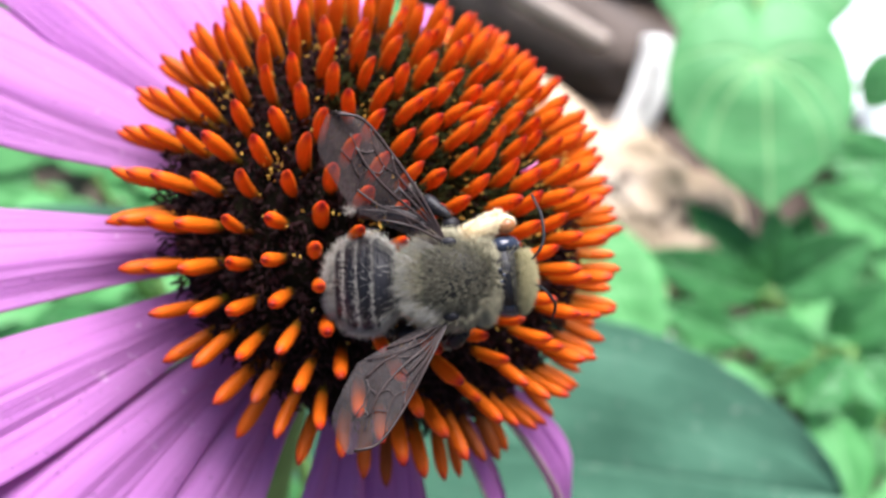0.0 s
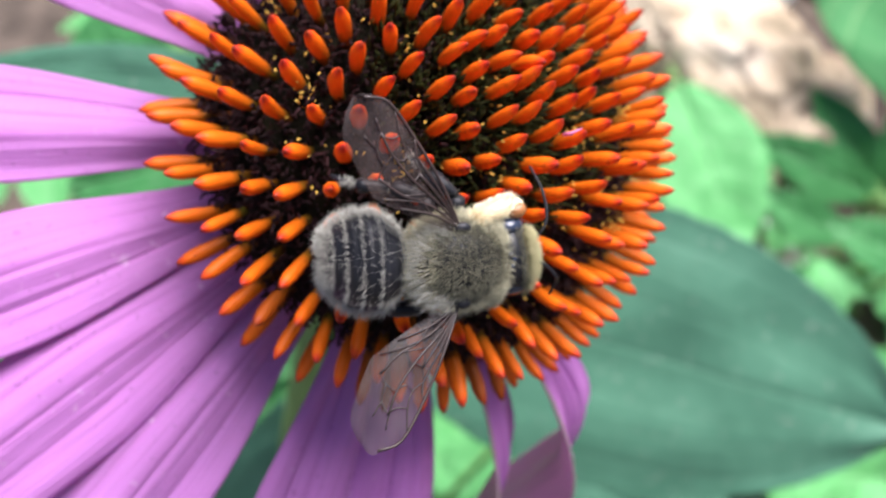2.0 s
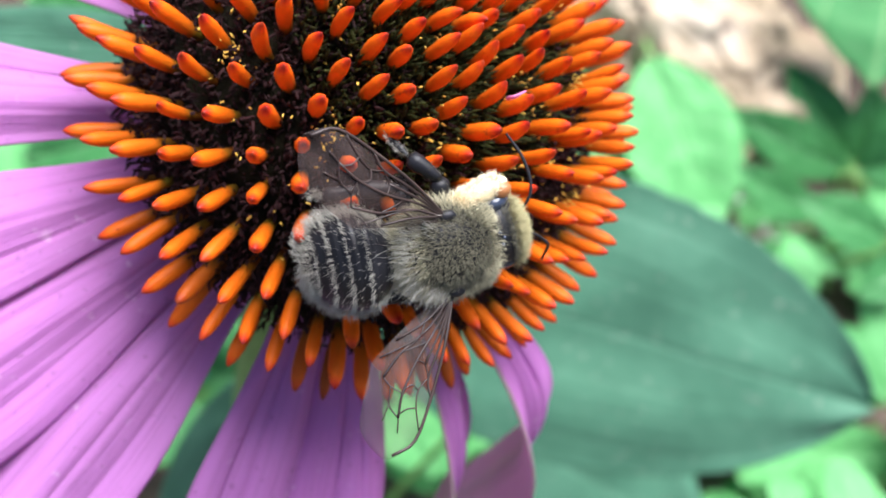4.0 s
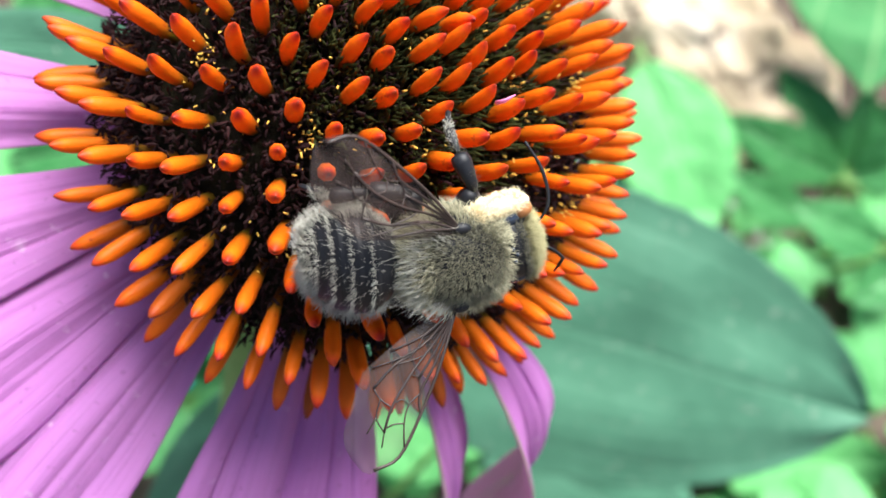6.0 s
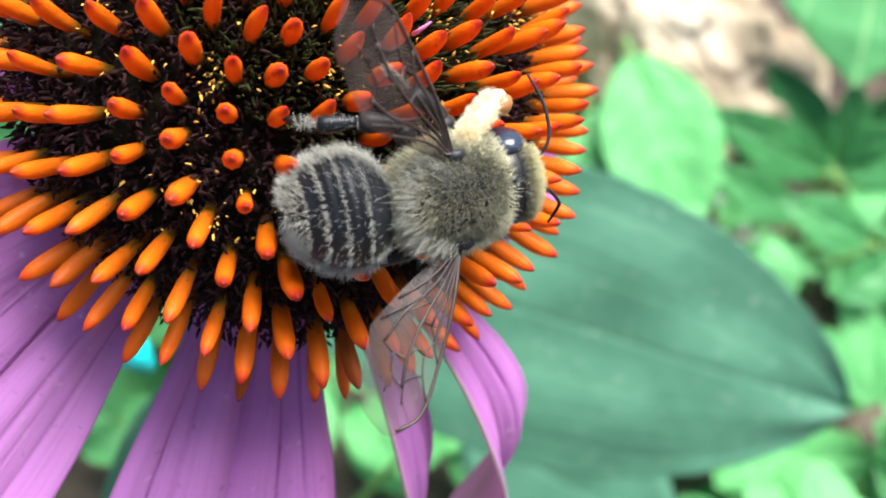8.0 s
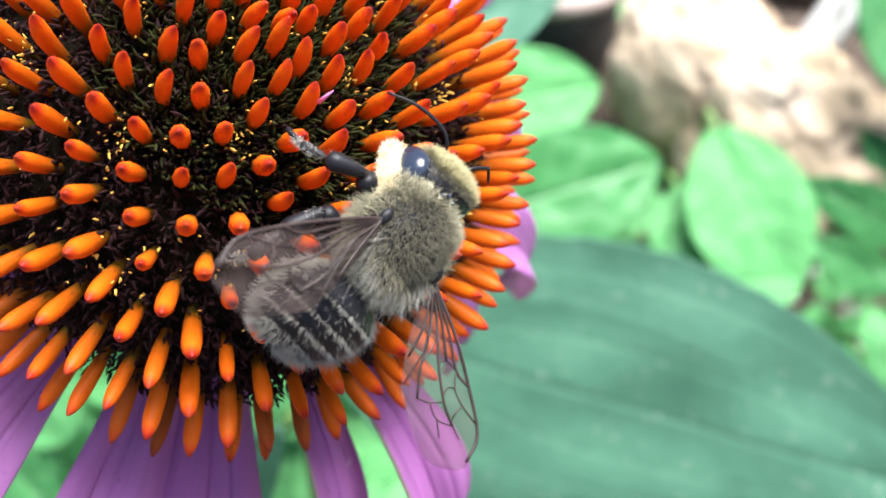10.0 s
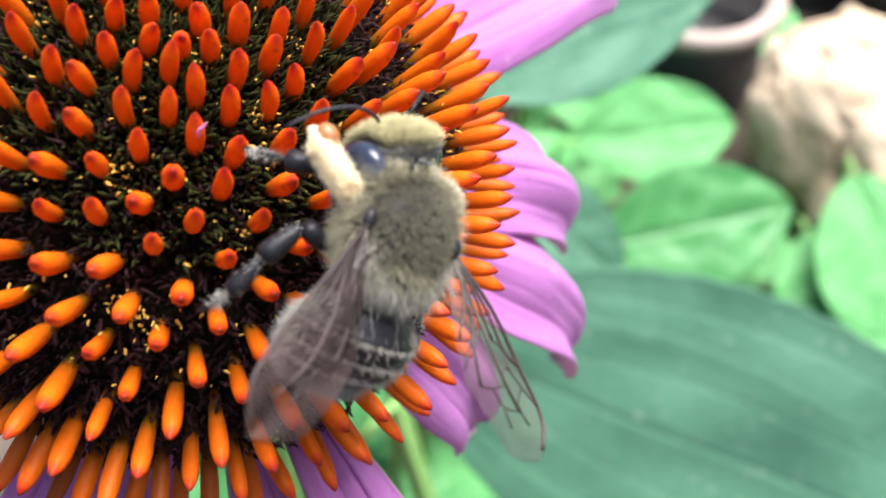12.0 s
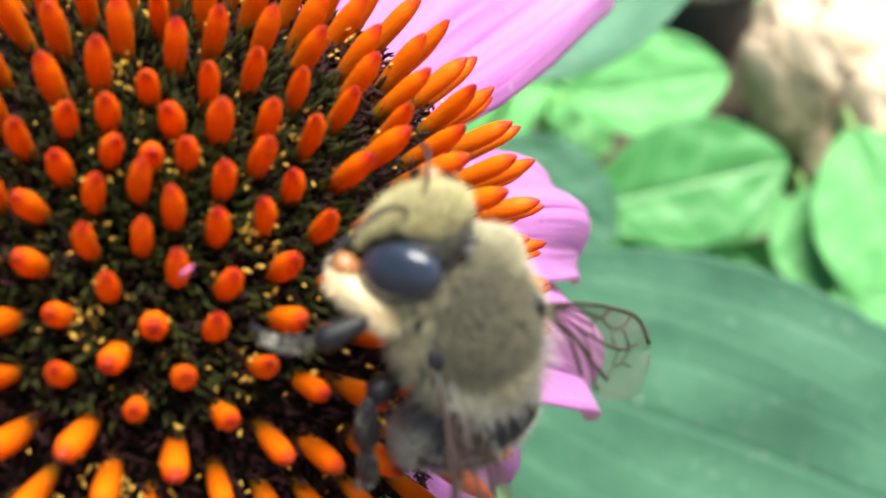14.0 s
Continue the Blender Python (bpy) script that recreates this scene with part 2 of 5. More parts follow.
STICK = mat_plain("stick_grey", (0.22, 0.18, 0.15), (0.42, 0.36, 0.3), 40.0, 0.8, 0.5, 0.002, (0.2, 2, 2))
TAG = mat_plain("plastic_white", (0.72, 0.72, 0.66), (0.8, 0.8, 0.76), 20.0, 0.35, 0.05)
INK = mat_plain("ink_black", (0.01, 0.01, 0.01), (0.02, 0.02, 0.02), 20.0, 0.5, 0.05)
BOX_WHITE = mat_plain("box_white", (0.72, 0.75, 0.76), (0.8, 0.82, 0.82), 15.0, 0.4, 0.05)
CYAN = mat_plain("plastic_cyan", (0.02, 0.6, 0.62), (0.04, 0.72, 0.72), 30.0, 0.3, 0.05)
RIM = mat_plain("pot_rim_beige", (0.32, 0.25, 0.21), (0.42, 0.34, 0.29), 30.0, 0.6, 0.2)
POT = mat_plain("pot_dark", (0.02, 0.02, 0.02), (0.05, 0.045, 0.04), 30.0, 0.7, 0.2)


# ---- mesh helpers ----
def mesh_of(name, verts, faces, mat, layers=None, smooth=True):
    me = bpy.data.meshes.new(name)
    me.from_pydata([tuple(v) for v in verts], [], faces)
    for key, vals in (layers or {}).items():
        at = me.attributes.new(key, "FLOAT", "POINT")
        at.data.foreach_set("value", [float(v) for v in vals])
    me.materials.append(mat)
    if smooth:
        me.polygons.foreach_set("use_smooth", [True] * len(me.polygons))
    me.update()
    return me


def part(name, me, parent, label=""):
    ob = new(name, me)
    ob.parent = parent
    if label:
        ob["label"] = label
    return ob


def thing(name, label, category, group="", m=None, data=None, kind=""):
    ob = new(name, data)
    if m is not None:
        ob.matrix_world = m
    return tagged(ob, label, category, group, kind)


def basis(z, x=(1, 0, 0)):
    """A turn whose z axis is z and whose x axis is near x."""
    z = Vector(z).normalized()
    x = Vector(x)
    x = (x - z * x.dot(z)).normalized()
    return Matrix((x, z.cross(x), z)).transposed()


def tube(points, radii, sides=8, along=None):
    """Verts, faces and a lengthwise value of a round tube with closed ends."""
    pts = [Vector(p) for p in points]
    vs, fs, al = [], [], []
    n = len(pts)
    ref = Vector((0.3, 0.9, 0.2))
    for i, p in enumerate(pts):
        d = (pts[min(i + 1, n - 1)] - pts[max(i - 1, 0)]).normalized()
        b = basis(d, ref)
        for k in range(sides):
            a = 2 * math.pi * k / sides
            vs.append(p + b @ Vector((math.cos(a), math.sin(a), 0)) * radii[i])
            al.append(i / (n - 1))
    for i in range(n - 1):
        for k in range(sides):
            k2 = (k + 1) % sides
            fs.append((i * sides + k, i * sides + k2, (i + 1) * sides + k2, (i + 1) * sides + k))
    fs.append(tuple(range(sides))[::-1])
    fs.append(tuple((n - 1) * sides + k for k in range(sides)))
    return vs, fs, al


def smooth(pts, steps=5):
    """A rounded line through the given points."""
    q = [Vector(p) for p in pts]
    q = [q[0] * 2 - q[1]] + q + [q[-1] * 2 - q[-2]]
    out = []
    for i in range(1, len(q) - 2):
        for k in range(steps):
            t = k / steps
            out.append(0.5 * (2 * q[i] + (q[i + 1] - q[i - 1]) * t + (2 * q[i - 1] - 5 * q[i] + 4 * q[i + 1] - q[i + 2]) * t * t + (3 * q[i] - q[i - 1] - 3 * q[i + 1] + q[i + 2]) * t**3))
    return out + [q[-2]]


def spread(values, steps=5):
    n = len(values)
    return [float(np.interp(i / steps, range(n), values)) for i in range((n - 1) * steps + 1)]


def join(pieces):
    """Several (verts, faces, values) in one."""
    vs, fs, al = [], [], []
    for v, f, a in pieces:
        o = len(vs)
        vs += v
        fs += [tuple(i + o for i in q) for q in f]
        al += a
    return vs, fs, al


def ellipsoid(rx, ry, rz, nu=24, nv=16, centre=(0, 0, 0), wobble=0.0, freq=300.0):
    vs, fs = [], []
    c = Vector(centre)
    for j in range(nv + 1):
        th = math.pi * j / nv
        for i in range(nu):
            a = 2 * math.pi * i / nu
            d = Vector((math.cos(a) * math.sin(th) * rx, math.sin(a) * math.sin(th) * ry, math.cos(th) * rz))
            if wobble:
                d *= 1 + wobble * noise.noise(d * freq)
            vs.append(c + d)
    for j in range(nv):
        for i in range(nu):
            i2 = (i + 1) % nu
            fs.append((j * nu + i, (j + 1) * nu + i, (j + 1) * nu + i2, j * nu + i2))
    return vs, fs, [0.0] * len(vs)


rng = random.Random(7)

# ---- the flower head: cone, spines and drooping rays ----
TIP_R, TIP_H = 0.018, 0.01474
SPINE_LEN = 0.0066


def dome(th, phi, inset=0.0):
    """Place and outward normal on the dome that the spine tips form; th from the apex."""
    s, c = math.sin(th), math.cos(th)
    p = Vector((TIP_R * s * math.cos(phi), TIP_R * s * math.sin(phi), TIP_H * c))
    n = Vector((p.x / TIP_R**2, p.y / TIP_R**2, p.z / TIP_H**2)).normalized()
    return p - n * inset, n


def spiral():
    """The florets' spiral: polar angle and azimuth of each, from the apex outwards."""
    out, th, k = [], 0.0, 0.0
    tab, cum = [0.0], [0.0]
    step = 0.005
    while tab[-1] < 1.78:
        th = tab[-1] + step
        gap = GAP0 + (GAP1 - GAP0) * min(th / 1.4, 1.0) ** GAPE
        dl = math.hypot(TIP_R * math.cos(th), TIP_H * math.sin(th))
        cum.append(cum[-1] + 2 * math.pi * TIP_R * math.sin(th) * dl * step / (0.866 * gap * gap))
        tab.append(th)
    n = int(cum[-1])
    for i in range(n):
        th = float(np.interp(i + FIRST, cum, tab))
        out.append((th, TWIST + HAND * (i + FIRST) * radians(137.50776)))
    return out


GAP0, GAP1, GAPE, FIRST, TWIST, HAND = 0.00175, 0.0032, 0.85, 0.5, 1.2, 1


def spine_mesh(bend, fat, name):
    """One stiff floret bract, along +z with its tip at the origin."""
    pts, rad = [], []
    steps = (0.0, 0.25, 0.45, 0.6, 0.72, 0.82, 0.9, 0.955, 0.985, 1.0)
    widths = (0.42, 0.56, 0.74, 0.9, 0.97, 0.95, 0.78, 0.5, 0.26, 0.05)
    for s, w in zip(steps, widths):
        pts.append((bend * s**4 * 0.0011, 0, -SPINE_LEN * (1 - s)))
        rad.append(fat * w)
    vs, fs, al = tube(pts, rad, 8)
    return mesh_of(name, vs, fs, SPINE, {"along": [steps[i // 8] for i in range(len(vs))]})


def make_head():
    head = thing("coneflower", "pink coneflower head with spiny orange cone and drooping rays", "flower")
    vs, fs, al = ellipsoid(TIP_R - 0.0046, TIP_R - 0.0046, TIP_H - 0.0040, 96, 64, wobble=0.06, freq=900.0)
    part("cone", mesh_of("cone", vs, fs, CORE), head, "green-brown cone between the spines, its colour darkened as shade")
    kinds = [spine_mesh(b, f, "spine") for b, f in ((0.3, 0.00045), (0.6, 0.00042), (0.1, 0.00048), (0.45, 0.00049), (0.8, 0.00043))]
    picked, rest = [], []
    for th, phi in spiral():
        (picked if th < 1.45 else rest).append((th, phi))
    rest += picked[300:]
    for th, phi in picked[:300]:
        p, nrm = dome(th, phi)
        tilt = nrm + Vector((rng.uniform(-1, 1), rng.uniform(-1, 1), rng.uniform(-1, 1))) * 0.05
        q = basis(tilt, Vector((-math.cos(phi), -math.sin(phi), 0.3 + rng.uniform(-0.2, 0.2))))
        ob = part("spine", rng.choice(kinds), head)
        ob.matrix_local = Matrix.Translation(p - nrm * rng.uniform(-0.0003, 0.0004)) @ q.to_4x4() @ Matrix.Scale(rng.uniform(0.92, 1.08), 4)
    near = min((dome(th, phi) for th, phi in picked), key=lambda q: (q[0] - Vector((0.0024, -0.0023, 0.0145))).length)
    tip, way = near
    vs, fs, al = tube([tip - way * 0.0003, tip + way * 0.0004, tip + way * 0.001 + Vector((0.0001, 0.0003, 0))], [0.00012, 0.0001, 0.00003], 6)
    part("stigma", mesh_of("stigma", vs, fs, STIGMA), head, "tiny bright pink stigma on one spine")
    pieces = []
    for th, phi in rest:
        p, nrm = dome(th, phi)
        down = Vector((0, 0, -1)) * max(0, th - 1.5) * 0.5
        tilt = nrm + down + Vector((rng.uniform(-1, 1), rng.uniform(-1, 1), rng.uniform(-1, 1))) * 0.1
        q = basis(tilt, Vector((-math.cos(phi), -math.sin(phi), 0.5)))
        me = rng.choice(kinds)
        al = [d.value for d in me.attributes["along"].data]
        pieces.append(([p + q @ (v.co * 1.05) for v in me.vertices], [tuple(f.vertices) for f in me.polygons], al))
    vs, fs, al = join(pieces)
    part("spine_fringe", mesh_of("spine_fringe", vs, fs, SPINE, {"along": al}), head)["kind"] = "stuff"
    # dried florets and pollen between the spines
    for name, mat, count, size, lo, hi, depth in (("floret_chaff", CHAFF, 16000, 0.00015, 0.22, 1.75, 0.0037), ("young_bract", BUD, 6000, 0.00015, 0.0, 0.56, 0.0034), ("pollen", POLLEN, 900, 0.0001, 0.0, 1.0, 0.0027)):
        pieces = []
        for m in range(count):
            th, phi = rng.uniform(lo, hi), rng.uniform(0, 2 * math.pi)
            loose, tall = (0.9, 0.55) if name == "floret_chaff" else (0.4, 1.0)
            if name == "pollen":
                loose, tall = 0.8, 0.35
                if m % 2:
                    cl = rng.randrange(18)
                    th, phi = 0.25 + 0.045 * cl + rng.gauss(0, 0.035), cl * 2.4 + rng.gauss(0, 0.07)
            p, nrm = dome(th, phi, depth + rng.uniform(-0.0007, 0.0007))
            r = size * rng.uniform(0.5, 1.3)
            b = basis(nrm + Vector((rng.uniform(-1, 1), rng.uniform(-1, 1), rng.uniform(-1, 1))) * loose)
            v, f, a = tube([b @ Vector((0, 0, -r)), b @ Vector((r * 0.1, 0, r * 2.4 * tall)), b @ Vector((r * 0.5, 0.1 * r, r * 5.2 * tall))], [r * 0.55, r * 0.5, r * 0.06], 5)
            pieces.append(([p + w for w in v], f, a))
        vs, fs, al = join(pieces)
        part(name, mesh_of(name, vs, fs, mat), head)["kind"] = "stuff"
    # rays: azimuth, length, width, rise, droop, twist; two hang down from a knee
    for azimuth, length, width, rise, droop, twist in (
        (146, 0.046, 0.0099, -8, 24, 4), (166, 0.047, 0.0107, -12, 20, -4), (200, 0.047, 0.0079, -14, 20, 6), (223, 0.047, 0.0086, -14, 22, 8),
        (241, 0.047, 0.0084, -16, 24, -5), (257, 0.046, 0.0081, -18, 26, 6), (282, 0.045, 0.0072, -22, 32, -6), (298, 0.044, 0.0072, -23, 34, 8),
        (10, 0.022, 0.0080, -32, 60, 10),
        (31, 0.034, 0.0088, -22, 80, -10), (50, 0.033, 0.0088, -18, 80, 8), (75, 0.042, 0.0080, -10, 40, 16), (90, 0.043, 0.0085, -14, 44, 5), (108, 0.044, 0.0085, -12, 36, -6), (127, 0.045, 0.0085, -10, 28, 5),
    ):
        petal(head, azimuth, length, width, rise, droop, twist)
    petal(head, 319, 0.036, 0.0050, -8, 54, -90, -0.12, True)
    petal(head, 333, 0.040, 0.0066, 2, 78, -55, -0.4, True)
    part("neck", mesh_of("neck", *tube([(0, 0, -0.006), (0, 0, -0.011), (0, 0, -0.016)], [0.011, 0.007, 0.0028], 16)[:2], STEM), head, "green bracts under the cone")
    return head


def petal(head, azimuth, length, width, rise, droop, twist=0.0, cup=0.3, knee=False):
    """One ray floret: a long ribbed tongue from under the cone, bending down by droop degrees."""
    nl, nw = 26, 40
    vs, fs, al, ac, gr = [], [], [], [], []
    p, ang = Vector((0.0105, 0, -0.0045)), radians(rise)
    seed = azimuth * 0.37
    lines = [c + 0.09 * noise.noise(Vector((seed, c * 5, 2))) for c in (-0.5, -0.05, 0.42)]
    for i in range(nl + 1):
        s = i / nl
        d = Vector((math.cos(ang), 0, math.sin(ang)))
        up = Vector((-math.sin(ang), 0, math.cos(ang)))
        grow = min(1, s / 0.36)
        wide = width * (0.42 + 0.58 * grow * grow * (3 - 2 * grow)) * (1 - 0.25 * max(0, s - 0.5) / 0.5) * (1 - max(0, (s - 0.82) / 0.18) ** 2.4 * 0.75)
        tw = radians(twist) * s
        for j in range(nw + 1):
            u = 2 * j / nw - 1
            wander = 0.06 * noise.noise(Vector((seed, s * 2.2, 5)))
            g = max(max(0.0, 1 - abs(u - c0 - wander * (1 + c0)) / 0.07) for c0 in lines) * min(1, 0.35 + s * 2) * (1 - 0.35 * s) * (0.55 + 0.45 * noise.noise(Vector((u * 3, s * 3, seed))))
            gr.append(g)
            ridge = -0.00045 * g + 0.0005 * math.cos(u * 4.8 + 0.4 + seed) * min(1, 0.4 + s) + 0.0005 * noise.noise(Vector((seed, u * 1.5, s * 5)))
            hgt = -cup * wide * (u * u - 0.3) * 0.5 + ridge
            side = Vector((0, 1, 0)) * (u * wide / 2)
            off = side * math.cos(tw) + up * (u * wide / 2 * math.sin(tw)) + up * hgt * math.cos(tw)
            notch = -0.0018 * max(0, s - 0.9) / 0.1 * (1 - math.cos(u * 9.4)) * 0.5
            vs.append(p + off + d * notch)
            al.append(s)
            ac.append(u * 0.5 + 0.5)
        p = p + d * (length / nl)
        ang -= radians(droop) / nl * ((2.5 if 0.1 <= s < 0.5 else 0.0) if knee else 0.5 + s)
    for i in range(nl):
        for j in range(nw):
            a = i * (nw + 1) + j
            fs.append((a, a + 1, a + nw + 2, a + nw + 1))
    me = mesh_of("ray_petal", vs, fs, PETAL_BACK, {"along": al, "across": ac, "groove": gr})
    me.materials.append(PETAL)
    ob = part("ray_petal", me, head)
    ob.matrix_local = pose(0, 0, 0, 0, 0, azimuth)
    md = ob.modifiers.new("thick", "SOLIDIFY")
    md.thickness = 0.00025
    md.material_offset = 1
    return ob


# ---- leaves ----
def leaf_mesh(name, length, width, mat, shape="lance", curl=0.2, fold=0.25, teeth=0.0, side_veins=6, seed=0.0, nerves=False, n=40):
    """A leaf blade along +x from its base at the origin, face up, with a sunken net of veins."""
    nl, nw = n, n
    vs, fs, ve = [], [], []
    for i in range(nl + 1):
        s = i / nl
        if shape == "broad":
            w = math.sin(math.pi * s**0.95) ** 0.62
        elif shape == "oval":
            w = math.sin(math.pi * min(1, s)) ** 0.65
        else:
            w = math.sin(math.pi * s**0.85) ** 0.9
        w = max(w, 0.012) * width / 2
        w *= 1 + teeth * (abs(((s * 14) % 1) - 0.5) * 2 - 0.5)
        for j in range(nw + 1):
            u = 2 * j / nw - 1
            x, y = s * length, u * w
            z = fold * abs(y) * 0.6 - curl * length * (s - 0.35) ** 2 - 0.35 * fold * y * y / max(width, 1e-6)
            z += 0.035 * width * noise.noise(Vector((s * 5 + seed, u * 2.0, seed * 1.7)))
            q = (s * side_veins - abs(u) * 1.1) % 1.0
            vein = max(0, 1 - min(q, 1 - q) / 0.09) * (0.75 if abs(u) < 0.94 else 0)
            if nerves:
                vein = max(0.24 * max(0, 1 - abs(abs(u) + 0.05 * math.sin(s * 5 + c0 * 7) - c0) / 0.024) for c0 in (0.3, 0.58, 0.82))
                cross = (s * 16 + 1.5 * abs(u) + 0.6 * noise.noise(Vector((s * 9, u * 5, seed)))) % 1.0
                vein = max(vein, 0.12 * (1 - min(cross, 1 - cross) / 0.1))
                z -= 0.03 * width * (abs(u) - 0.72) * (abs(u) > 0.72)
            mid = (0.014 if nerves else 0.03) * width
            vein = max(vein, (0.4 if nerves else 1.0) * (1 - abs(y) / mid)) if abs(y) < mid or vein else 0
            z -= (0.0012 if nerves else 0.006) * width * max(0, vein)
            vs.append((x, y, z))
            ve.append(max(0, vein))
    for i in range(nl):
        for j in range(nw):
            a = i * (nw + 1) + j
            fs.append((a, a + 1, a + nw + 2, a + nw + 1))
    return mesh_of(name, vs, fs, mat, {"vein": ve})


def heart_mesh(name, length, width, mat, seed=0.0):
    """A heart-shaped blade along +x whose stalk joins it at the origin, with palmate veins."""
    na, nr = 300, 40
    vs, fs, ve = [(0, 0, 0)], [], [1.0]
    for j in range(1, nr + 1):
        r = j / nr
        for i in range(na):
            a = 2 * math.pi * i / na - math.pi
            q = abs(a)
            rim = float(np.interp(q, (0, 0.12, 0.5, 1.0, 1.57, 2.1, 2.6, 2.95, 3.1416), (1.0, 0.9, 0.78, 0.68, 0.61, 0.57, 0.55, 0.5, 0.4)))
            x, y = r * rim * math.cos(a) * length, r * rim * math.sin(a) * width / 1.2
            v = 0.0
            for va, strong in ((0.0, 1.0), (1.1, 0.95), (1.75, 0.9), (2.35, 0.8)):
                bend = va * (1 - 0.55 * r) if va < 2 else va * (1 - 0.32 * r)
                v = max(v, strong * (1 - abs(q - bend) * r * rim / (0.024 * (1.2 - 0.7 * r))))
            side = (r * 6 - q * 2.0) % 1.0
            v = max(v, 0.22 * (1 - min(side, 1 - side) / 0.08) * (r > 0.3))
            v = max(0.0, v)
            z = 0.05 * length * (noise.noise(Vector((x * 45 + seed, y * 45, seed)))) - 0.10 * length * r * r - 0.008 * length * v
            vs.append((x, y, z))
            ve.append(v)
    for i in range(na):
        fs.append((0, 1 + i, 1 + (i + 1) % na))
    for j in range(nr - 1):
        for i in range(na):
            i2 = (i + 1) % na
            fs.append((1 + j * na + i, 1 + (j + 1) * na + i, 1 + (j + 1) * na + i2, 1 + j * na + i2))
    return mesh_of(name, vs, fs, mat, {"vein": ve})


def aim(base, tip, face):
    """The pose of a blade from base to tip whose upper side turns to face."""
    b = Vector(base)
    x = (Vector(tip) - b).normalized()
    z = Vector(face)
    z = (z - x * z.dot(x)).normalized()
    return Matrix.Translation(b) @ Matrix((x, z.cross(x), z)).transposed().to_4x4()


def plant(name, label, base):
    """A plant's root point on the soil, which carries its stems and leaves."""
    return thing(name, label, "plant", "", Matrix.Translation(base))


def leaf(owner, name, base, tip, width, mat, face=(0, -0.6, 0.8), petiole=None, heart=False, **more):
    """One leaf of a plant: the blade, and under it the stalk that leads to the plant's root."""
    length = (Vector(tip) - Vector(base)).length
    seed = base[0] * 91 + base[1] * 37
    bl = part(name, heart_mesh(name, length, width, mat, seed) if heart else leaf_mesh(name, length, width, mat, seed=seed, **more), owner)
    m = aim(base, tip, face)
    bl.matrix_local = owner.matrix_world.inverted() @ m
    bl.modifiers.new("thick", "SOLIDIFY").thickness = 0.0003
    end = m.inverted() @ Vector(petiole or owner.matrix_world.translation)
    back = m.inverted().to_3x3() @ Vector((0, 0, -1))
    mid = end * 0.45 + Vector((-0.012, 0, -0.004)) + back * 0.25 * end.length * 0.3
    vs, fs, al = tube([(0.002, 0, -0.0006), (-0.006, 0, -0.003), mid, end], [0.0009, 0.0011, 0.0014, 0.0017], 8)
    part("stalk", mesh_of("stalk", vs, fs, STEM), bl)
    return bl


def stem(owner, points, radius):
    inv = owner.matrix_world.inverted()
    vs, fs, al = tube([inv @ Vector(p) for p in points], [radius * (1 - 0.3 * i / (len(points) - 1)) for i in range(len(points))], 10)
    return part("stem", mesh_of("stem", vs, fs, STEM), owner)


# ---- ground ----
def make_ground():
    n = 90
    vs, fs = [], []
    for i in range(n + 1):
        for j in range(n + 1):
            a, b = 2 * i / n - 1, 2 * j / n - 1
            x, y = 60 * a * abs(a) ** 3, 0.4 + 60 * b * abs(b) ** 3
            z = 0.012 * noise.noise(Vector((x * 9, y * 9, 0))) + 0.006 * noise.noise(Vector((x * 31, y * 31, 3)))
            vs.append((x, y, z if abs(x) < 4 and abs(y) < 4 else 0))
    for i in range(n):
        for j in range(n):
            k = i * (n + 1) + j
            fs.append((k, k + n + 1, k + n + 2, k + 1))
    tagged(new("ground", mesh_of("ground", vs, fs, SOIL)), "dark brown garden soil under the plants", "ground", kind="structure")


make_ground()
head = make_head()
head.matrix_world = pose(*HEAD[0][1:])
cone_plant = plant('coneflower_plant', 'stem and blue-green leaves of the coneflower', (-0.03, 0.1, -0.004))
peony = plant('peony_plant', 'glossy green peony plant beside the log', (0.1495, 0.2979, -0.004))
vine = plant('heart_leaved_vine', 'vine with broad light green heart-shaped leaves', (0.1820, 0.4464, -0.004))
ovate = plant('broadleaf_weed', 'weed with light green ovate leaves before the log', (0.0528, 0.3190, -0.004))
low_a = plant('low_plant', 'low bright green plant on the soil', (0.1388, 0.1994, -0.004))
low_b = plant('low_plant', 'low green plant beneath the coneflower', (-0.0518, 0.3289, -0.004))
low_c = plant('low_plant', 'low light green plant behind the pink rays', (-0.1130, 0.2964, -0.004))
leaf(cone_plant, 'leaf', (-0.0338, 0.1246, 0.1827), (0.0869, 0.1245, 0.1542), 0.0604, LEAF_CONE, (0.00, -0.66, 0.75), curl=0.04, fold=0.02, teeth=0.015, shape='broad', nerves=True, n=110)
leaf(cone_plant, 'leaf', (0.0093, 0.1407, 0.0808), (0.0808, 0.1304, 0.0444), 0.0540, LEAF_CONE, (0.15, -0.50, 0.85), curl=0.1, fold=0.12, nerves=True)
leaf(cone_plant, 'leaf', (-0.0314, 0.0936, 0.2654), (-0.0768, 0.0947, 0.2583), 0.0086, LEAF_CONE, (0.07, -0.55, 0.83), curl=0.1, fold=0.12, nerves=True)
leaf(cone_plant, 'leaf', (-0.0200, 0.0804, 0.2235), (-0.0433, 0.0589, 0.1869), 0.0127, LEAF_CONE, (0.06, -0.51, 0.86), curl=0.1, fold=0.12, nerves=True)
leaf(cone_plant, 'leaf', (-0.0273, 0.1441, 0.2265), (0.0058, 0.1881, 0.2210), 0.0181, LEAF_CONE, (0.26, -0.53, 0.80), curl=0.1, fold=0.12, nerves=True)
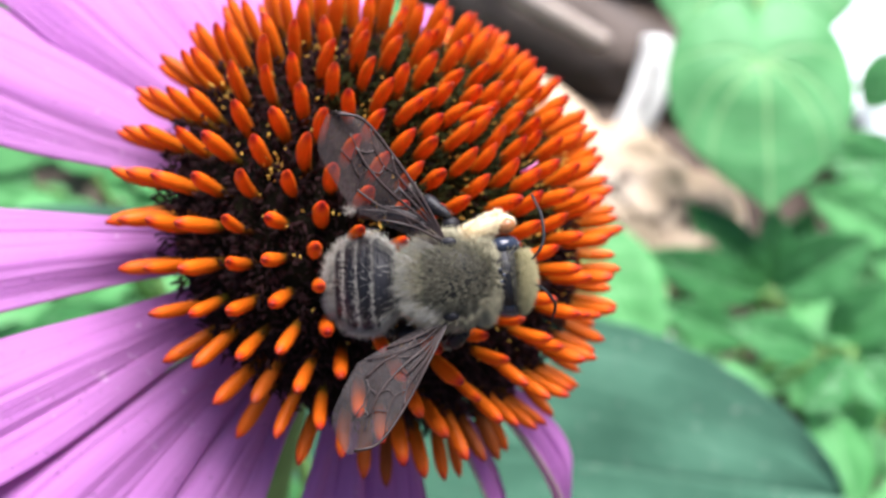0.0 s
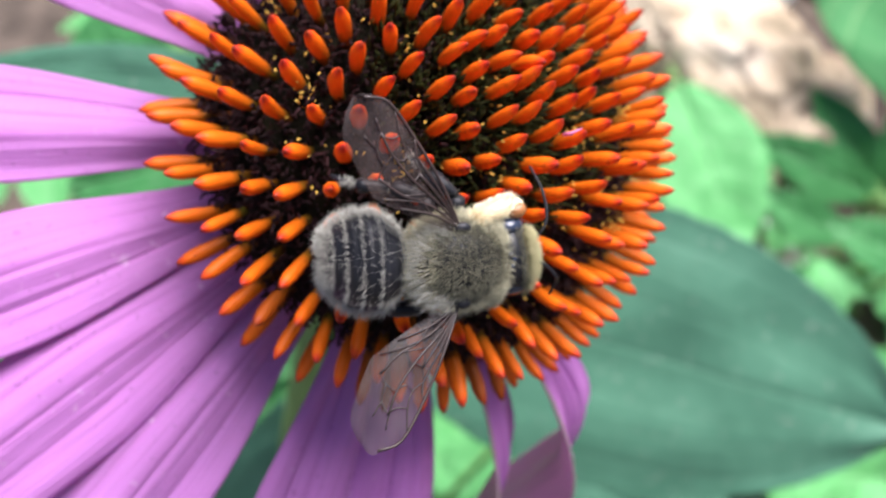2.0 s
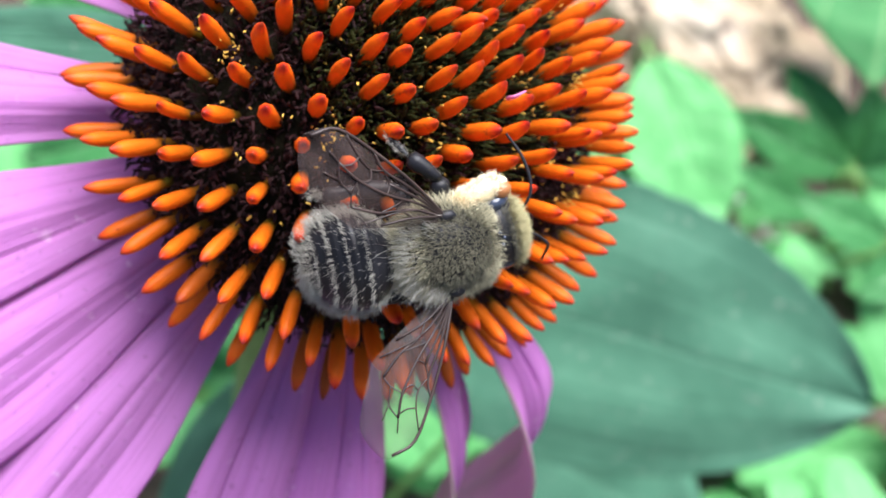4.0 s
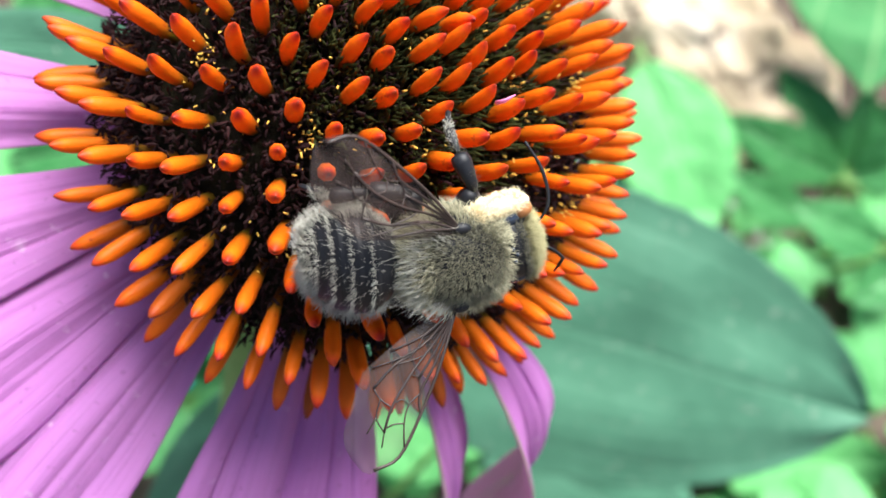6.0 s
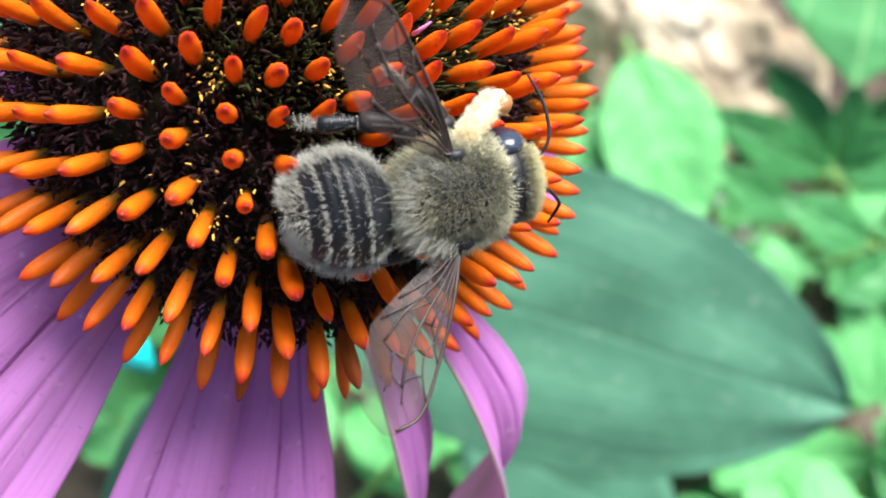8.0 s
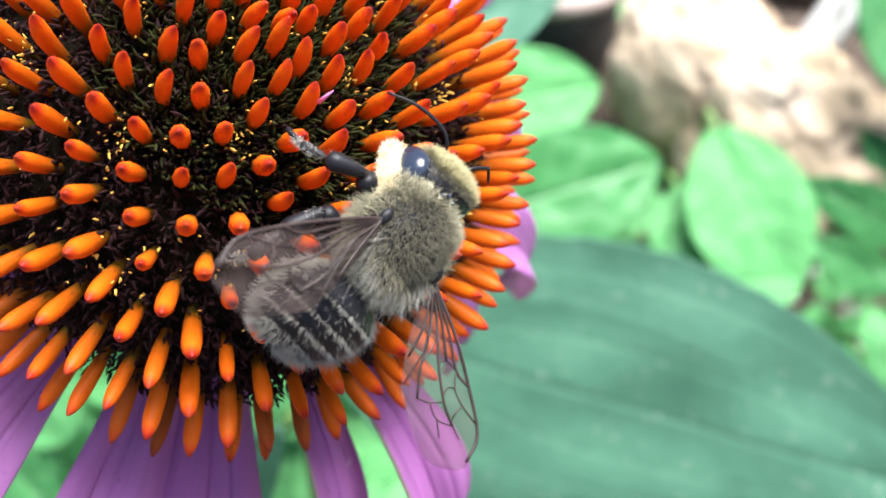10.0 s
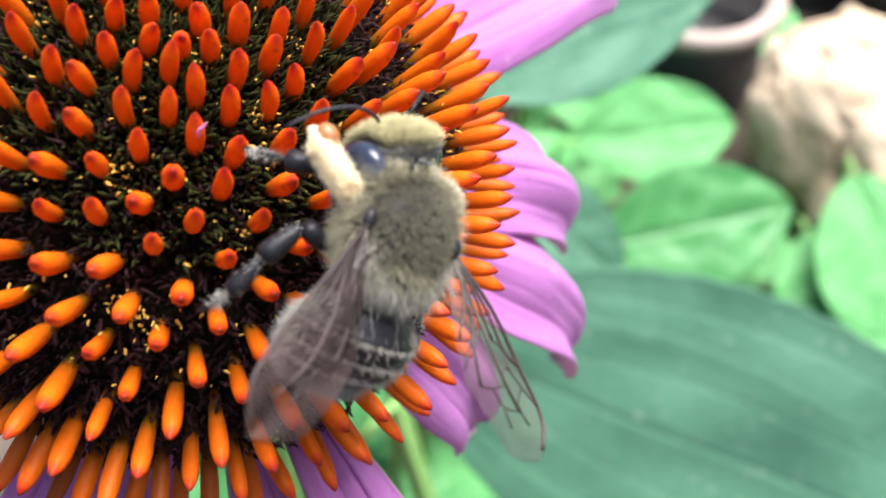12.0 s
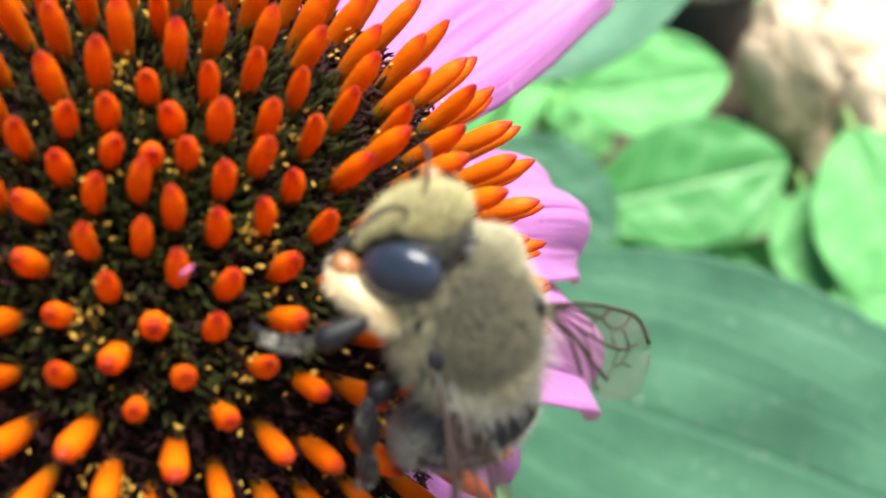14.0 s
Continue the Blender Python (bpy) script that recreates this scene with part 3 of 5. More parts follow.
leaf(ovate, 'leaf', (0.0461, 0.3006, 0.0742), (0.0767, 0.2484, 0.0444), 0.0449, LEAF_LIGHT, (0.17, -0.55, 0.82), shape='oval', curl=0.1, fold=0.15)
leaf(ovate, 'leaf', (0.0361, 0.2887, 0.0537), (0.0589, 0.2566, 0.0398), 0.0407, LEAF_LIGHT, (0.25, -0.54, 0.80), shape='oval', curl=0.1, fold=0.15)
leaf(vine, 'leaf', (0.1259, 0.3486, 0.1096), (0.1276, 0.3005, 0.0756), 0.0724, LEAF_HEART, (0.00, -0.66, 0.75), petiole=(0.1433, 0.4203, 0.1105), heart=True)
leaf(vine, 'leaf', (0.1228, 0.4114, 0.1157), (0.1011, 0.3822, 0.1008), 0.0721, LEAF_HEART, (0.00, -0.66, 0.75), heart=True)
leaf(vine, 'leaf', (0.1495, 0.4097, 0.1140), (0.1534, 0.3797, 0.0982), 0.0577, LEAF_HEART, (0.00, -0.66, 0.75), heart=True)
leaf(ovate, 'leaf', (0.2067, 0.4024, 0.0784), (0.1903, 0.3844, 0.0605), 0.0228, LEAF_PEONY, (0.00, -0.66, 0.75), shape='oval')
leaf(peony, 'leaflet', (0.1283, 0.2838, 0.0448), (0.0757, 0.2888, 0.0640), 0.0208, LEAF_PEONY, (-0.20, -0.72, 0.66), curl=0.10, fold=0.30, side_veins=7)
leaf(peony, 'leaflet', (0.1166, 0.2651, 0.0402), (0.0795, 0.2682, 0.0575), 0.0160, LEAF_PEONY, (0.00, -0.67, 0.75), curl=0.16, fold=0.40, side_veins=7)
leaf(peony, 'leaflet', (0.1237, 0.2718, 0.0610), (0.1571, 0.2788, 0.0822), 0.0261, LEAF_PEONY, (0.24, -0.61, 0.76), curl=0.22, fold=0.50, side_veins=7)
leaf(peony, 'leaflet', (0.1338, 0.2430, 0.0605), (0.0992, 0.2435, 0.0752), 0.0178, LEAF_PEONY, (-0.24, -0.51, 0.83), curl=0.28, fold=0.30, side_veins=7)
leaf(peony, 'leaflet', (0.1484, 0.2474, 0.0507), (0.1277, 0.2285, 0.0461), 0.0193, LEAF_PEONY, (0.00, -0.74, 0.67), curl=0.10, fold=0.40, side_veins=7)
leaf(peony, 'leaflet', (0.1537, 0.2537, 0.0429), (0.1659, 0.2337, 0.0370), 0.0188, LEAF_PEONY, (0.21, -0.65, 0.73), curl=0.16, fold=0.50, side_veins=7)
leaf(peony, 'leaflet', (0.1487, 0.2631, 0.0382), (0.1702, 0.2740, 0.0633), 0.0235, LEAF_PEONY, (-0.23, -0.61, 0.76), curl=0.22, fold=0.30, side_veins=7)
leaf(peony, 'leaflet', (0.1895, 0.2571, -0.0103), (0.1352, 0.2563, 0.0032), 0.0299, LEAF_PEONY, (0.00, -0.52, 0.85), curl=0.28, fold=0.40, side_veins=7)
leaf(peony, 'leaflet', (0.1875, 0.2560, 0.0028), (0.1421, 0.2388, -0.0003), 0.0247, LEAF_PEONY, (0.20, -0.72, 0.66), curl=0.10, fold=0.50, side_veins=7)
leaf(peony, 'leaflet', (0.1720, 0.2469, 0.0079), (0.1603, 0.2219, -0.0030), 0.0241, LEAF_PEONY, (-0.21, -0.65, 0.73), curl=0.16, fold=0.30, side_veins=7)
leaf(peony, 'leaflet', (0.1319, 0.3006, 0.0333), (0.0993, 0.3175, 0.0644), 0.0207, LEAF_PEONY, (0.00, -0.63, 0.78), curl=0.22, fold=0.40, side_veins=7)
leaf(peony, 'leaflet', (0.1372, 0.3066, 0.0251), (0.1365, 0.3241, 0.0568), 0.0188, LEAF_PEONY, (0.24, -0.51, 0.83), curl=0.28, fold=0.50, side_veins=7)
leaf(peony, 'leaflet', (0.1413, 0.3134, 0.0178), (0.1558, 0.3301, 0.0487), 0.0192, LEAF_PEONY, (-0.20, -0.72, 0.66), curl=0.10, fold=0.30, side_veins=7)
leaf(peony, 'leaflet', (0.1938, 0.3217, 0.0402), (0.1488, 0.3294, 0.0620), 0.0259, LEAF_LIGHT, (0.00, -0.67, 0.75), curl=0.16, fold=0.40, side_veins=7)
leaf(peony, 'leaflet', (0.2024, 0.3589, 0.0491), (0.1646, 0.3521, 0.0564), 0.0270, LEAF_PEONY, (0.24, -0.61, 0.76), curl=0.22, fold=0.50, side_veins=7)
leaf(peony, 'leaflet', (0.2042, 0.3611, 0.0372), (0.1726, 0.3694, 0.0596), 0.0226, LEAF_LIGHT, (-0.24, -0.51, 0.83), curl=0.28, fold=0.30, side_veins=7)
leaf(peony, 'leaflet', (0.1325, 0.2911, -0.0045), (0.0940, 0.2914, 0.0100), 0.0216, LEAF_PEONY, (0.00, -0.74, 0.67), curl=0.10, fold=0.40, side_veins=7)
leaf(peony, 'leaflet', (0.1495, 0.2704, -0.0252), (0.1296, 0.2763, -0.0051), 0.0216, LEAF_PEONY, (0.21, -0.65, 0.73), curl=0.16, fold=0.50, side_veins=7)
leaf(peony, 'leaflet', (0.1918, 0.2916, 0.0242), (0.1625, 0.2785, 0.0253), 0.0207, LEAF_PEONY, (-0.23, -0.61, 0.76), curl=0.22, fold=0.30, side_veins=7)
leaf(peony, 'leaflet', (0.1627, 0.2605, -0.0492), (0.1447, 0.2704, -0.0252), 0.0246, LEAF_PEONY, (0.00, -0.52, 0.85), curl=0.28, fold=0.40, side_veins=7)
leaf(peony, 'leaflet', (0.1702, 0.3114, 0.0017), (0.1495, 0.3186, 0.0229), 0.0270, LEAF_PEONY, (0.20, -0.72, 0.66), curl=0.10, fold=0.50, side_veins=7)
leaf(peony, 'leaflet', (0.1975, 0.3396, 0.0298), (0.1787, 0.3186, 0.0229), 0.0270, LEAF_PEONY, (-0.21, -0.65, 0.73), curl=0.16, fold=0.30, side_veins=7)
leaf(peony, 'leaflet', (0.1895, 0.2423, -0.0251), (0.1557, 0.2416, -0.0116), 0.0207, LEAF_LIGHT, (0.00, -0.63, 0.78), curl=0.22, fold=0.40, side_veins=7)
leaf(low_a, 'leaf', (0.1553, 0.1906, 0.0064), (0.1056, 0.1835, 0.0056), 0.0241, LEAF_LIGHT, (-0.12, -0.49, 0.87), shape='oval', curl=0.10)
leaf(low_a, 'leaf', (0.1417, 0.1742, 0.0086), (0.1077, 0.1650, 0.0051), 0.0235, LEAF_LIGHT, (0.06, -0.38, 0.92), shape='oval', curl=0.18)
leaf(low_a, 'leaf', (0.1524, 0.1849, 0.0029), (0.1448, 0.1616, -0.0120), 0.0261, LEAF_LIGHT, (0.23, -0.48, 0.85), shape='oval', curl=0.26)
leaf(low_a, 'leaf', (0.1201, 0.1623, -0.0096), (0.0921, 0.1693, -0.0028), 0.0261, LEAF_LIGHT, (-0.13, -0.38, 0.92), shape='oval', curl=0.10)
leaf(low_a, 'leaf', (0.1661, 0.2184, -0.0000), (0.1457, 0.2023, -0.0091), 0.0232, LEAF_PEONY, (0.06, -0.49, 0.87), shape='oval', curl=0.18)
leaf(low_a, 'leaf', (0.1024, 0.1608, -0.0333), (0.0736, 0.1754, -0.0214), 0.0275, LEAF_LIGHT, (0.24, -0.37, 0.90), shape='oval', curl=0.26)
leaf(low_a, 'leaf', (0.0019, 0.1627, 0.0479), (-0.0119, 0.1405, 0.0342), 0.0198, LEAF_LIGHT, (-0.12, -0.49, 0.87), shape='oval', curl=0.10)
leaf(low_a, 'leaf', (-0.0043, 0.1449, 0.0125), (-0.0281, 0.1664, 0.0286), 0.0209, LEAF_LIGHT, (0.06, -0.38, 0.92), shape='oval', curl=0.18)
leaf(low_a, 'leaf', (0.0262, 0.1470, 0.0115), (0.0056, 0.1723, 0.0299), 0.0228, LEAF_PEONY, (0.23, -0.48, 0.85), shape='oval', curl=0.26)
leaf(low_a, 'leaf', (0.1224, 0.2817, 0.0094), (0.1113, 0.2567, -0.0064), 0.0204, LEAF_LIGHT, (-0.13, -0.38, 0.92), shape='oval', curl=0.10)
leaf(low_a, 'leaf', (0.1364, 0.2483, -0.0019), (0.1240, 0.2312, -0.0123), 0.0200, LEAF_LIGHT, (0.06, -0.49, 0.87), shape='oval', curl=0.18)
leaf(low_b, 'leaf', (-0.0533, 0.3061, 0.0576), (0.0023, 0.3333, 0.0574), 0.0402, LEAF_LIGHT, (0.13, -0.55, 0.83), shape='oval', curl=0.10)
leaf(low_b, 'leaf', (-0.0323, 0.2601, 0.0545), (0.0302, 0.2959, 0.0580), 0.0450, LEAF_PEONY, (0.26, -0.53, 0.80), shape='oval', curl=0.16)
leaf(low_b, 'leaf', (-0.0592, 0.2473, 0.0940), (-0.0171, 0.2362, 0.0700), 0.0305, LEAF_CONE, (0.39, -0.51, 0.77), shape='oval', curl=0.22)
leaf(low_b, 'leaf', (-0.0311, 0.2768, 0.0013), (0.0352, 0.3175, 0.0072), 0.0399, LEAF_LIGHT, (0.13, -0.55, 0.83), shape='oval', curl=0.10)
leaf(low_b, 'leaf', (-0.0534, 0.2141, -0.0113), (-0.0254, 0.2001, -0.0322), 0.0338, LEAF_LIGHT, (0.26, -0.53, 0.80), shape='oval', curl=0.16)
leaf(low_b, 'leaf', (-0.0733, 0.1861, 0.0012), (-0.0411, 0.1749, -0.0192), 0.0301, LEAF_LIGHT, (0.39, -0.51, 0.77), shape='oval', curl=0.22)
leaf(low_b, 'leaf', (-0.0779, 0.3431, 0.0424), (-0.0313, 0.3564, 0.0350), 0.0256, LEAF_LIGHT, (0.13, -0.55, 0.83), shape='oval', curl=0.10)
leaf(low_b, 'leaf', (0.0477, 0.2948, 0.0246), (0.0819, 0.2718, -0.0053), 0.0391, LEAF_LIGHT, (0.26, -0.53, 0.80), shape='oval', curl=0.16)
leaf(low_b, 'leaf', (-0.0895, 0.1699, 0.0212), (-0.1005, 0.1534, 0.0129), 0.0228, LEAF_LIGHT, (0.39, -0.51, 0.77), shape='oval', curl=0.22)
leaf(low_c, 'leaf', (-0.0642, 0.2481, 0.1788), (-0.0768, 0.2436, 0.1744), 0.0174, LEAF_LIGHT, (-0.14, -0.65, 0.75), shape='oval', curl=0.10)
leaf(low_c, 'leaf', (-0.0483, 0.2548, 0.1856), (-0.0721, 0.2615, 0.1923), 0.0238, LEAF_LIGHT, (0.00, -0.66, 0.75), shape='oval', curl=0.16)
leaf(low_c, 'leaf', (-0.1072, 0.2096, 0.1686), (-0.1250, 0.2127, 0.1718), 0.0163, LEAF_LIGHT, (0.14, -0.65, 0.74), shape='oval', curl=0.22)
leaf(low_c, 'leaf', (-0.1054, 0.2570, 0.1878), (-0.1307, 0.2548, 0.1856), 0.0159, LEAF_LIGHT, (-0.14, -0.65, 0.75), shape='oval', curl=0.10)
leaf(low_c, 'leaf', (-0.0768, 0.1831, 0.1138), (-0.0927, 0.1920, 0.1228), 0.0143, LEAF_LIGHT, (0.00, -0.66, 0.75), shape='oval', curl=0.16)
leaf(low_c, 'leaf', (-0.0531, 0.1763, 0.1071), (-0.0642, 0.1696, 0.1004), 0.0159, LEAF_PEONY, (0.14, -0.65, 0.74), shape='oval', curl=0.22)
leaf(low_c, 'leaf', (-0.0927, 0.1987, 0.1295), (-0.1180, 0.1920, 0.1228), 0.0190, LEAF_LIGHT, (-0.14, -0.65, 0.75), shape='oval', curl=0.10)
leaf(low_c, 'leaf', (-0.0615, 0.1590, 0.1746), (-0.1071, 0.1464, 0.1621), 0.0216, LEAF_PEONY, (0.00, -0.66, 0.75), shape='oval', curl=0.16)
leaf(low_c, 'leaf', (-0.0361, 0.1375, 0.1531), (-0.0678, 0.1285, 0.1441), 0.0216, LEAF_LIGHT, (0.14, -0.65, 0.74), shape='oval', curl=0.22)
leaf(low_c, 'leaf', (-0.0913, 0.1858, 0.1732), (-0.1188, 0.1800, 0.1674), 0.0234, LEAF_PEONY, (-0.14, -0.65, 0.75), shape='oval', curl=0.10)
leaf(low_c, 'leaf', (-0.0735, 0.1528, 0.1402), (-0.1051, 0.1392, 0.1266), 0.0247, LEAF_PEONY, (0.00, -0.66, 0.75), shape='oval', curl=0.16)
leaf(low_c, 'leaf', (-0.0569, 0.1761, 0.1351), (-0.0791, 0.1646, 0.1236), 0.0222, LEAF_LIGHT, (0.14, -0.65, 0.74), shape='oval', curl=0.22)
leaf(peony, 'leaflet', (0.1538, 0.3012, -0.0078), (0.1333, 0.2646, -0.0196), 0.0353, LEAF_PEONY, (-0.13, -0.60, 0.79), curl=0.10, fold=0.20, side_veins=7)
leaf(peony, 'leaflet', (0.1835, 0.2998, -0.0225), (0.1558, 0.2577, -0.0377), 0.0409, LEAF_LIGHT, (0.04, -0.54, 0.84), curl=0.16, fold=0.30, side_veins=7)
leaf(peony, 'leaflet', (0.1705, 0.2681, -0.0313), (0.1435, 0.2390, -0.0376), 0.0353, LEAF_PEONY, (0.22, -0.47, 0.86), curl=0.22, fold=0.40, side_veins=7)
leaf(peony, 'leaflet', (0.1909, 0.2636, -0.0355), (0.1650, 0.2271, -0.0469), 0.0400, LEAF_LIGHT, (-0.15, -0.40, 0.91), curl=0.28, fold=0.20, side_veins=7)
leaf(peony, 'leaflet', (0.1429, 0.3359, -0.0078), (0.1722, 0.3060, -0.0177), 0.0393, LEAF_LIGHT, (0.04, -0.60, 0.80), curl=0.10, fold=0.30, side_veins=7)
leaf(peony, 'leaflet', (0.1239, 0.3603, -0.0022), (0.1051, 0.3232, -0.0144), 0.0376, LEAF_PEONY, (0.21, -0.53, 0.82), curl=0.16, fold=0.40, side_veins=7)
leaf(peony, 'leaflet', (0.1149, 0.3249, -0.0138), (0.0857, 0.3280, 0.0021), 0.0344, LEAF_PEONY, (-0.14, -0.47, 0.87), curl=0.22, fold=0.20, side_veins=7)
leaf(peony, 'leaflet', (0.1840, 0.3578, -0.0072), (0.1564, 0.3320, -0.0112), 0.0376, LEAF_PEONY, (0.04, -0.40, 0.92), curl=0.28, fold=0.30, side_veins=7)
leaf(peony, 'leaflet', (0.1118, 0.3035, -0.0282), (0.1293, 0.3211, -0.0050), 0.0369, LEAF_LIGHT, (0.20, -0.59, 0.78), curl=0.10, fold=0.40, side_veins=7)
leaf(peony, 'leaflet', (0.1665, 0.2399, -0.0625), (0.1485, 0.2125, -0.0681), 0.0361, LEAF_LIGHT, (-0.14, -0.54, 0.83), curl=0.16, fold=0.20, side_veins=7)
leaf(peony, 'leaflet', (0.0865, 0.3539, -0.0045), (0.0522, 0.3454, 0.0037), 0.0276, LEAF_PEONY, (0.04, -0.48, 0.88), curl=0.22, fold=0.30, side_veins=7)
leaf(peony, 'leaflet', (0.1908, 0.2393, -0.0400), (0.1512, 0.2377, -0.0268), 0.0345, LEAF_PEONY, (0.23, -0.39, 0.89), curl=0.28, fold=0.40, side_veins=7)
leaf(peony, 'leaflet', (0.1242, 0.2061, -0.0832), (0.0883, 0.2103, -0.0663), 0.0385, LEAF_LIGHT, (-0.13, -0.60, 0.79), curl=0.10, fold=0.20, side_veins=7)
leaf(peony, 'leaflet', (0.1868, 0.2841, -0.0335), (0.1746, 0.2489, -0.0447), 0.0337, LEAF_PEONY, (0.04, -0.54, 0.84), curl=0.16, fold=0.30, side_veins=7)
leaf(peony, 'leaflet', (0.1551, 0.2672, -0.0554), (0.1840, 0.2510, -0.0559), 0.0369, LEAF_PEONY, (0.22, -0.47, 0.86), curl=0.22, fold=0.40, side_veins=7)
leaf(low_b, 'leaf', (-0.1042, 0.1836, 0.0630), (-0.0754, 0.1736, 0.0448), 0.0323, LEAF_LIGHT, (0.13, -0.55, 0.83), shape='oval', curl=0.10)
leaf(low_b, 'leaf', (-0.0903, 0.1727, 0.0236), (-0.0649, 0.1664, 0.0094), 0.0361, LEAF_LIGHT, (0.26, -0.53, 0.80), shape='oval', curl=0.16)
leaf(low_b, 'leaf', (-0.0938, 0.2148, 0.0304), (-0.1021, 0.1855, 0.0114), 0.0361, LEAF_PEONY, (0.39, -0.51, 0.77), shape='oval', curl=0.22)
leaf(low_b, 'leaf', (-0.1428, 0.1635, 0.0753), (-0.1540, 0.1393, 0.0614), 0.0314, LEAF_LIGHT, (0.13, -0.55, 0.83), shape='oval', curl=0.10)
leaf(low_b, 'leaf', (-0.1267, 0.1602, 0.0408), (-0.1436, 0.1388, 0.0311), 0.0333, LEAF_PEONY, (0.26, -0.53, 0.80), shape='oval', curl=0.16)
leaf(low_b, 'leaf', (-0.0459, 0.1942, 0.0102), (-0.0720, 0.2007, 0.0247), 0.0371, LEAF_LIGHT, (0.39, -0.51, 0.77), shape='oval', curl=0.22)
leaf(low_b, 'leaf', (-0.1003, 0.1438, 0.0317), (-0.1243, 0.1498, 0.0451), 0.0323, LEAF_LIGHT, (0.13, -0.55, 0.83), shape='oval', curl=0.10)
leaf(low_b, 'leaf', (-0.1692, 0.1423, 0.0693), (-0.1398, 0.1274, 0.0472), 0.0314, LEAF_PEONY, (0.26, -0.53, 0.80), shape='oval', curl=0.16)
leaf(low_c, 'leaf', (-0.0749, 0.2091, 0.1823), (-0.1034, 0.2172, 0.1904), 0.0257, LEAF_LIGHT, (-0.14, -0.65, 0.75), shape='oval', curl=0.10)
leaf(low_c, 'leaf', (-0.0895, 0.2315, 0.1906), (-0.1131, 0.2399, 0.1990), 0.0237, LEAF_PEONY, (0.00, -0.66, 0.75), shape='oval', curl=0.16)
leaf(low_c, 'leaf', (-0.0806, 0.1879, 0.1612), (-0.1077, 0.1930, 0.1662), 0.0271, LEAF_LIGHT, (0.14, -0.65, 0.74), shape='oval', curl=0.22)
leaf(low_c, 'leaf', (-0.0620, 0.1728, 0.1460), (-0.0891, 0.1708, 0.1440), 0.0271, LEAF_LIGHT, (-0.14, -0.65, 0.75), shape='oval', curl=0.10)
leaf(low_c, 'leaf', (-0.0948, 0.1627, 0.1359), (-0.1177, 0.1748, 0.1481), 0.0271, LEAF_PEONY, (0.00, -0.66, 0.75), shape='oval', curl=0.16)
leaf(low_c, 'leaf', (-0.0620, 0.1486, 0.1218), (-0.0834, 0.1587, 0.1319), 0.0271, LEAF_LIGHT, (0.14, -0.65, 0.74), shape='oval', curl=0.22)
leaf(low_c, 'leaf', (-0.1013, 0.2169, 0.1759), (-0.1279, 0.2231, 0.1822), 0.0237, LEAF_LIGHT, (-0.14, -0.65, 0.75), shape='oval', curl=0.10)
leaf(low_c, 'leaf', (-0.1005, 0.1466, 0.1198), (-0.1205, 0.1567, 0.1299), 0.0257, LEAF_LIGHT, (0.00, -0.66, 0.75), shape='oval', curl=0.16)
leaf(low_c, 'leaf', (-0.0332, 0.1625, 0.1215), (-0.0451, 0.1499, 0.1090), 0.0266, LEAF_LIGHT, (0.14, -0.65, 0.74), shape='oval', curl=0.22)
leaf(peony, 'leaflet', (0.0940, 0.1994, -0.0189), (0.0662, 0.1739, -0.0222), 0.0334, LEAF_LIGHT, (-0.11, -0.52, 0.84), shape='oval', curl=0.15, fold=0.2, side_veins=7)
leaf(peony, 'leaflet', (0.1162, 0.2316, -0.0473), (0.0874, 0.2058, -0.0507), 0.0391, LEAF_LIGHT, (0.07, -0.53, 0.85), shape='oval', curl=0.15, fold=0.2, side_veins=7)
leaf(peony, 'leaflet', (0.1617, 0.2727, -0.0592), (0.1768, 0.2460, -0.0672), 0.0418, LEAF_LIGHT, (0.24, -0.51, 0.82), shape='oval', curl=0.15, fold=0.2, side_veins=7)
leaf(peony, 'leaflet', (-0.0241, 0.1885, -0.0159), (-0.0316, 0.1591, -0.0238), 0.0313, LEAF_LIGHT, (-0.11, -0.52, 0.84), shape='oval', curl=0.15, fold=0.2, side_veins=7)
leaf(peony, 'leaflet', (-0.0436, 0.1864, 0.0090), (-0.0467, 0.1619, 0.0042), 0.0238, LEAF_LIGHT, (0.07, -0.53, 0.85), shape='oval', curl=0.15, fold=0.2, side_veins=7)


def make_log(name, label, a, b, radius, mat, category="log", rough=1.0):
    """A log from a to b, knobbly, with broken ends."""
    a, b = Vector(a), Vector(b)
    n = 40
    c = (a + b) / 2
    m = Matrix.Translation(c) @ basis((b - a).cross(Vector((0, 0, 1))), b - a).to_4x4()
    h = (b - a).length / 2
    pts = [(h * (2 * i / n - 1), 0, 0) for i in range(n + 1)]
    rad = [radius * (0.92 + 0.2 * rough * noise.noise(Vector((i * 0.17, a.x * 50, 1)))) * (1 - 0.3 * max(0, abs(2 * i / n - 1) - 0.88) / 0.12) for i in range(n + 1)]
    vs, fs, al = tube(pts, rad, 48)
    vs = [Vector((v.x + 0.35 * radius * rough * noise.noise(Vector((v.y * 70, v.z * 70, v.x * 8))), v.y, v.z)) + Vector((0, v.y, v.z)) * (0.1 * rough * noise.noise(v * 38) + 0.06 * rough * noise.noise(v * 110)) for v in vs]
    return thing(name, label, category, "", m, mesh_of(name, vs, fs, mat))


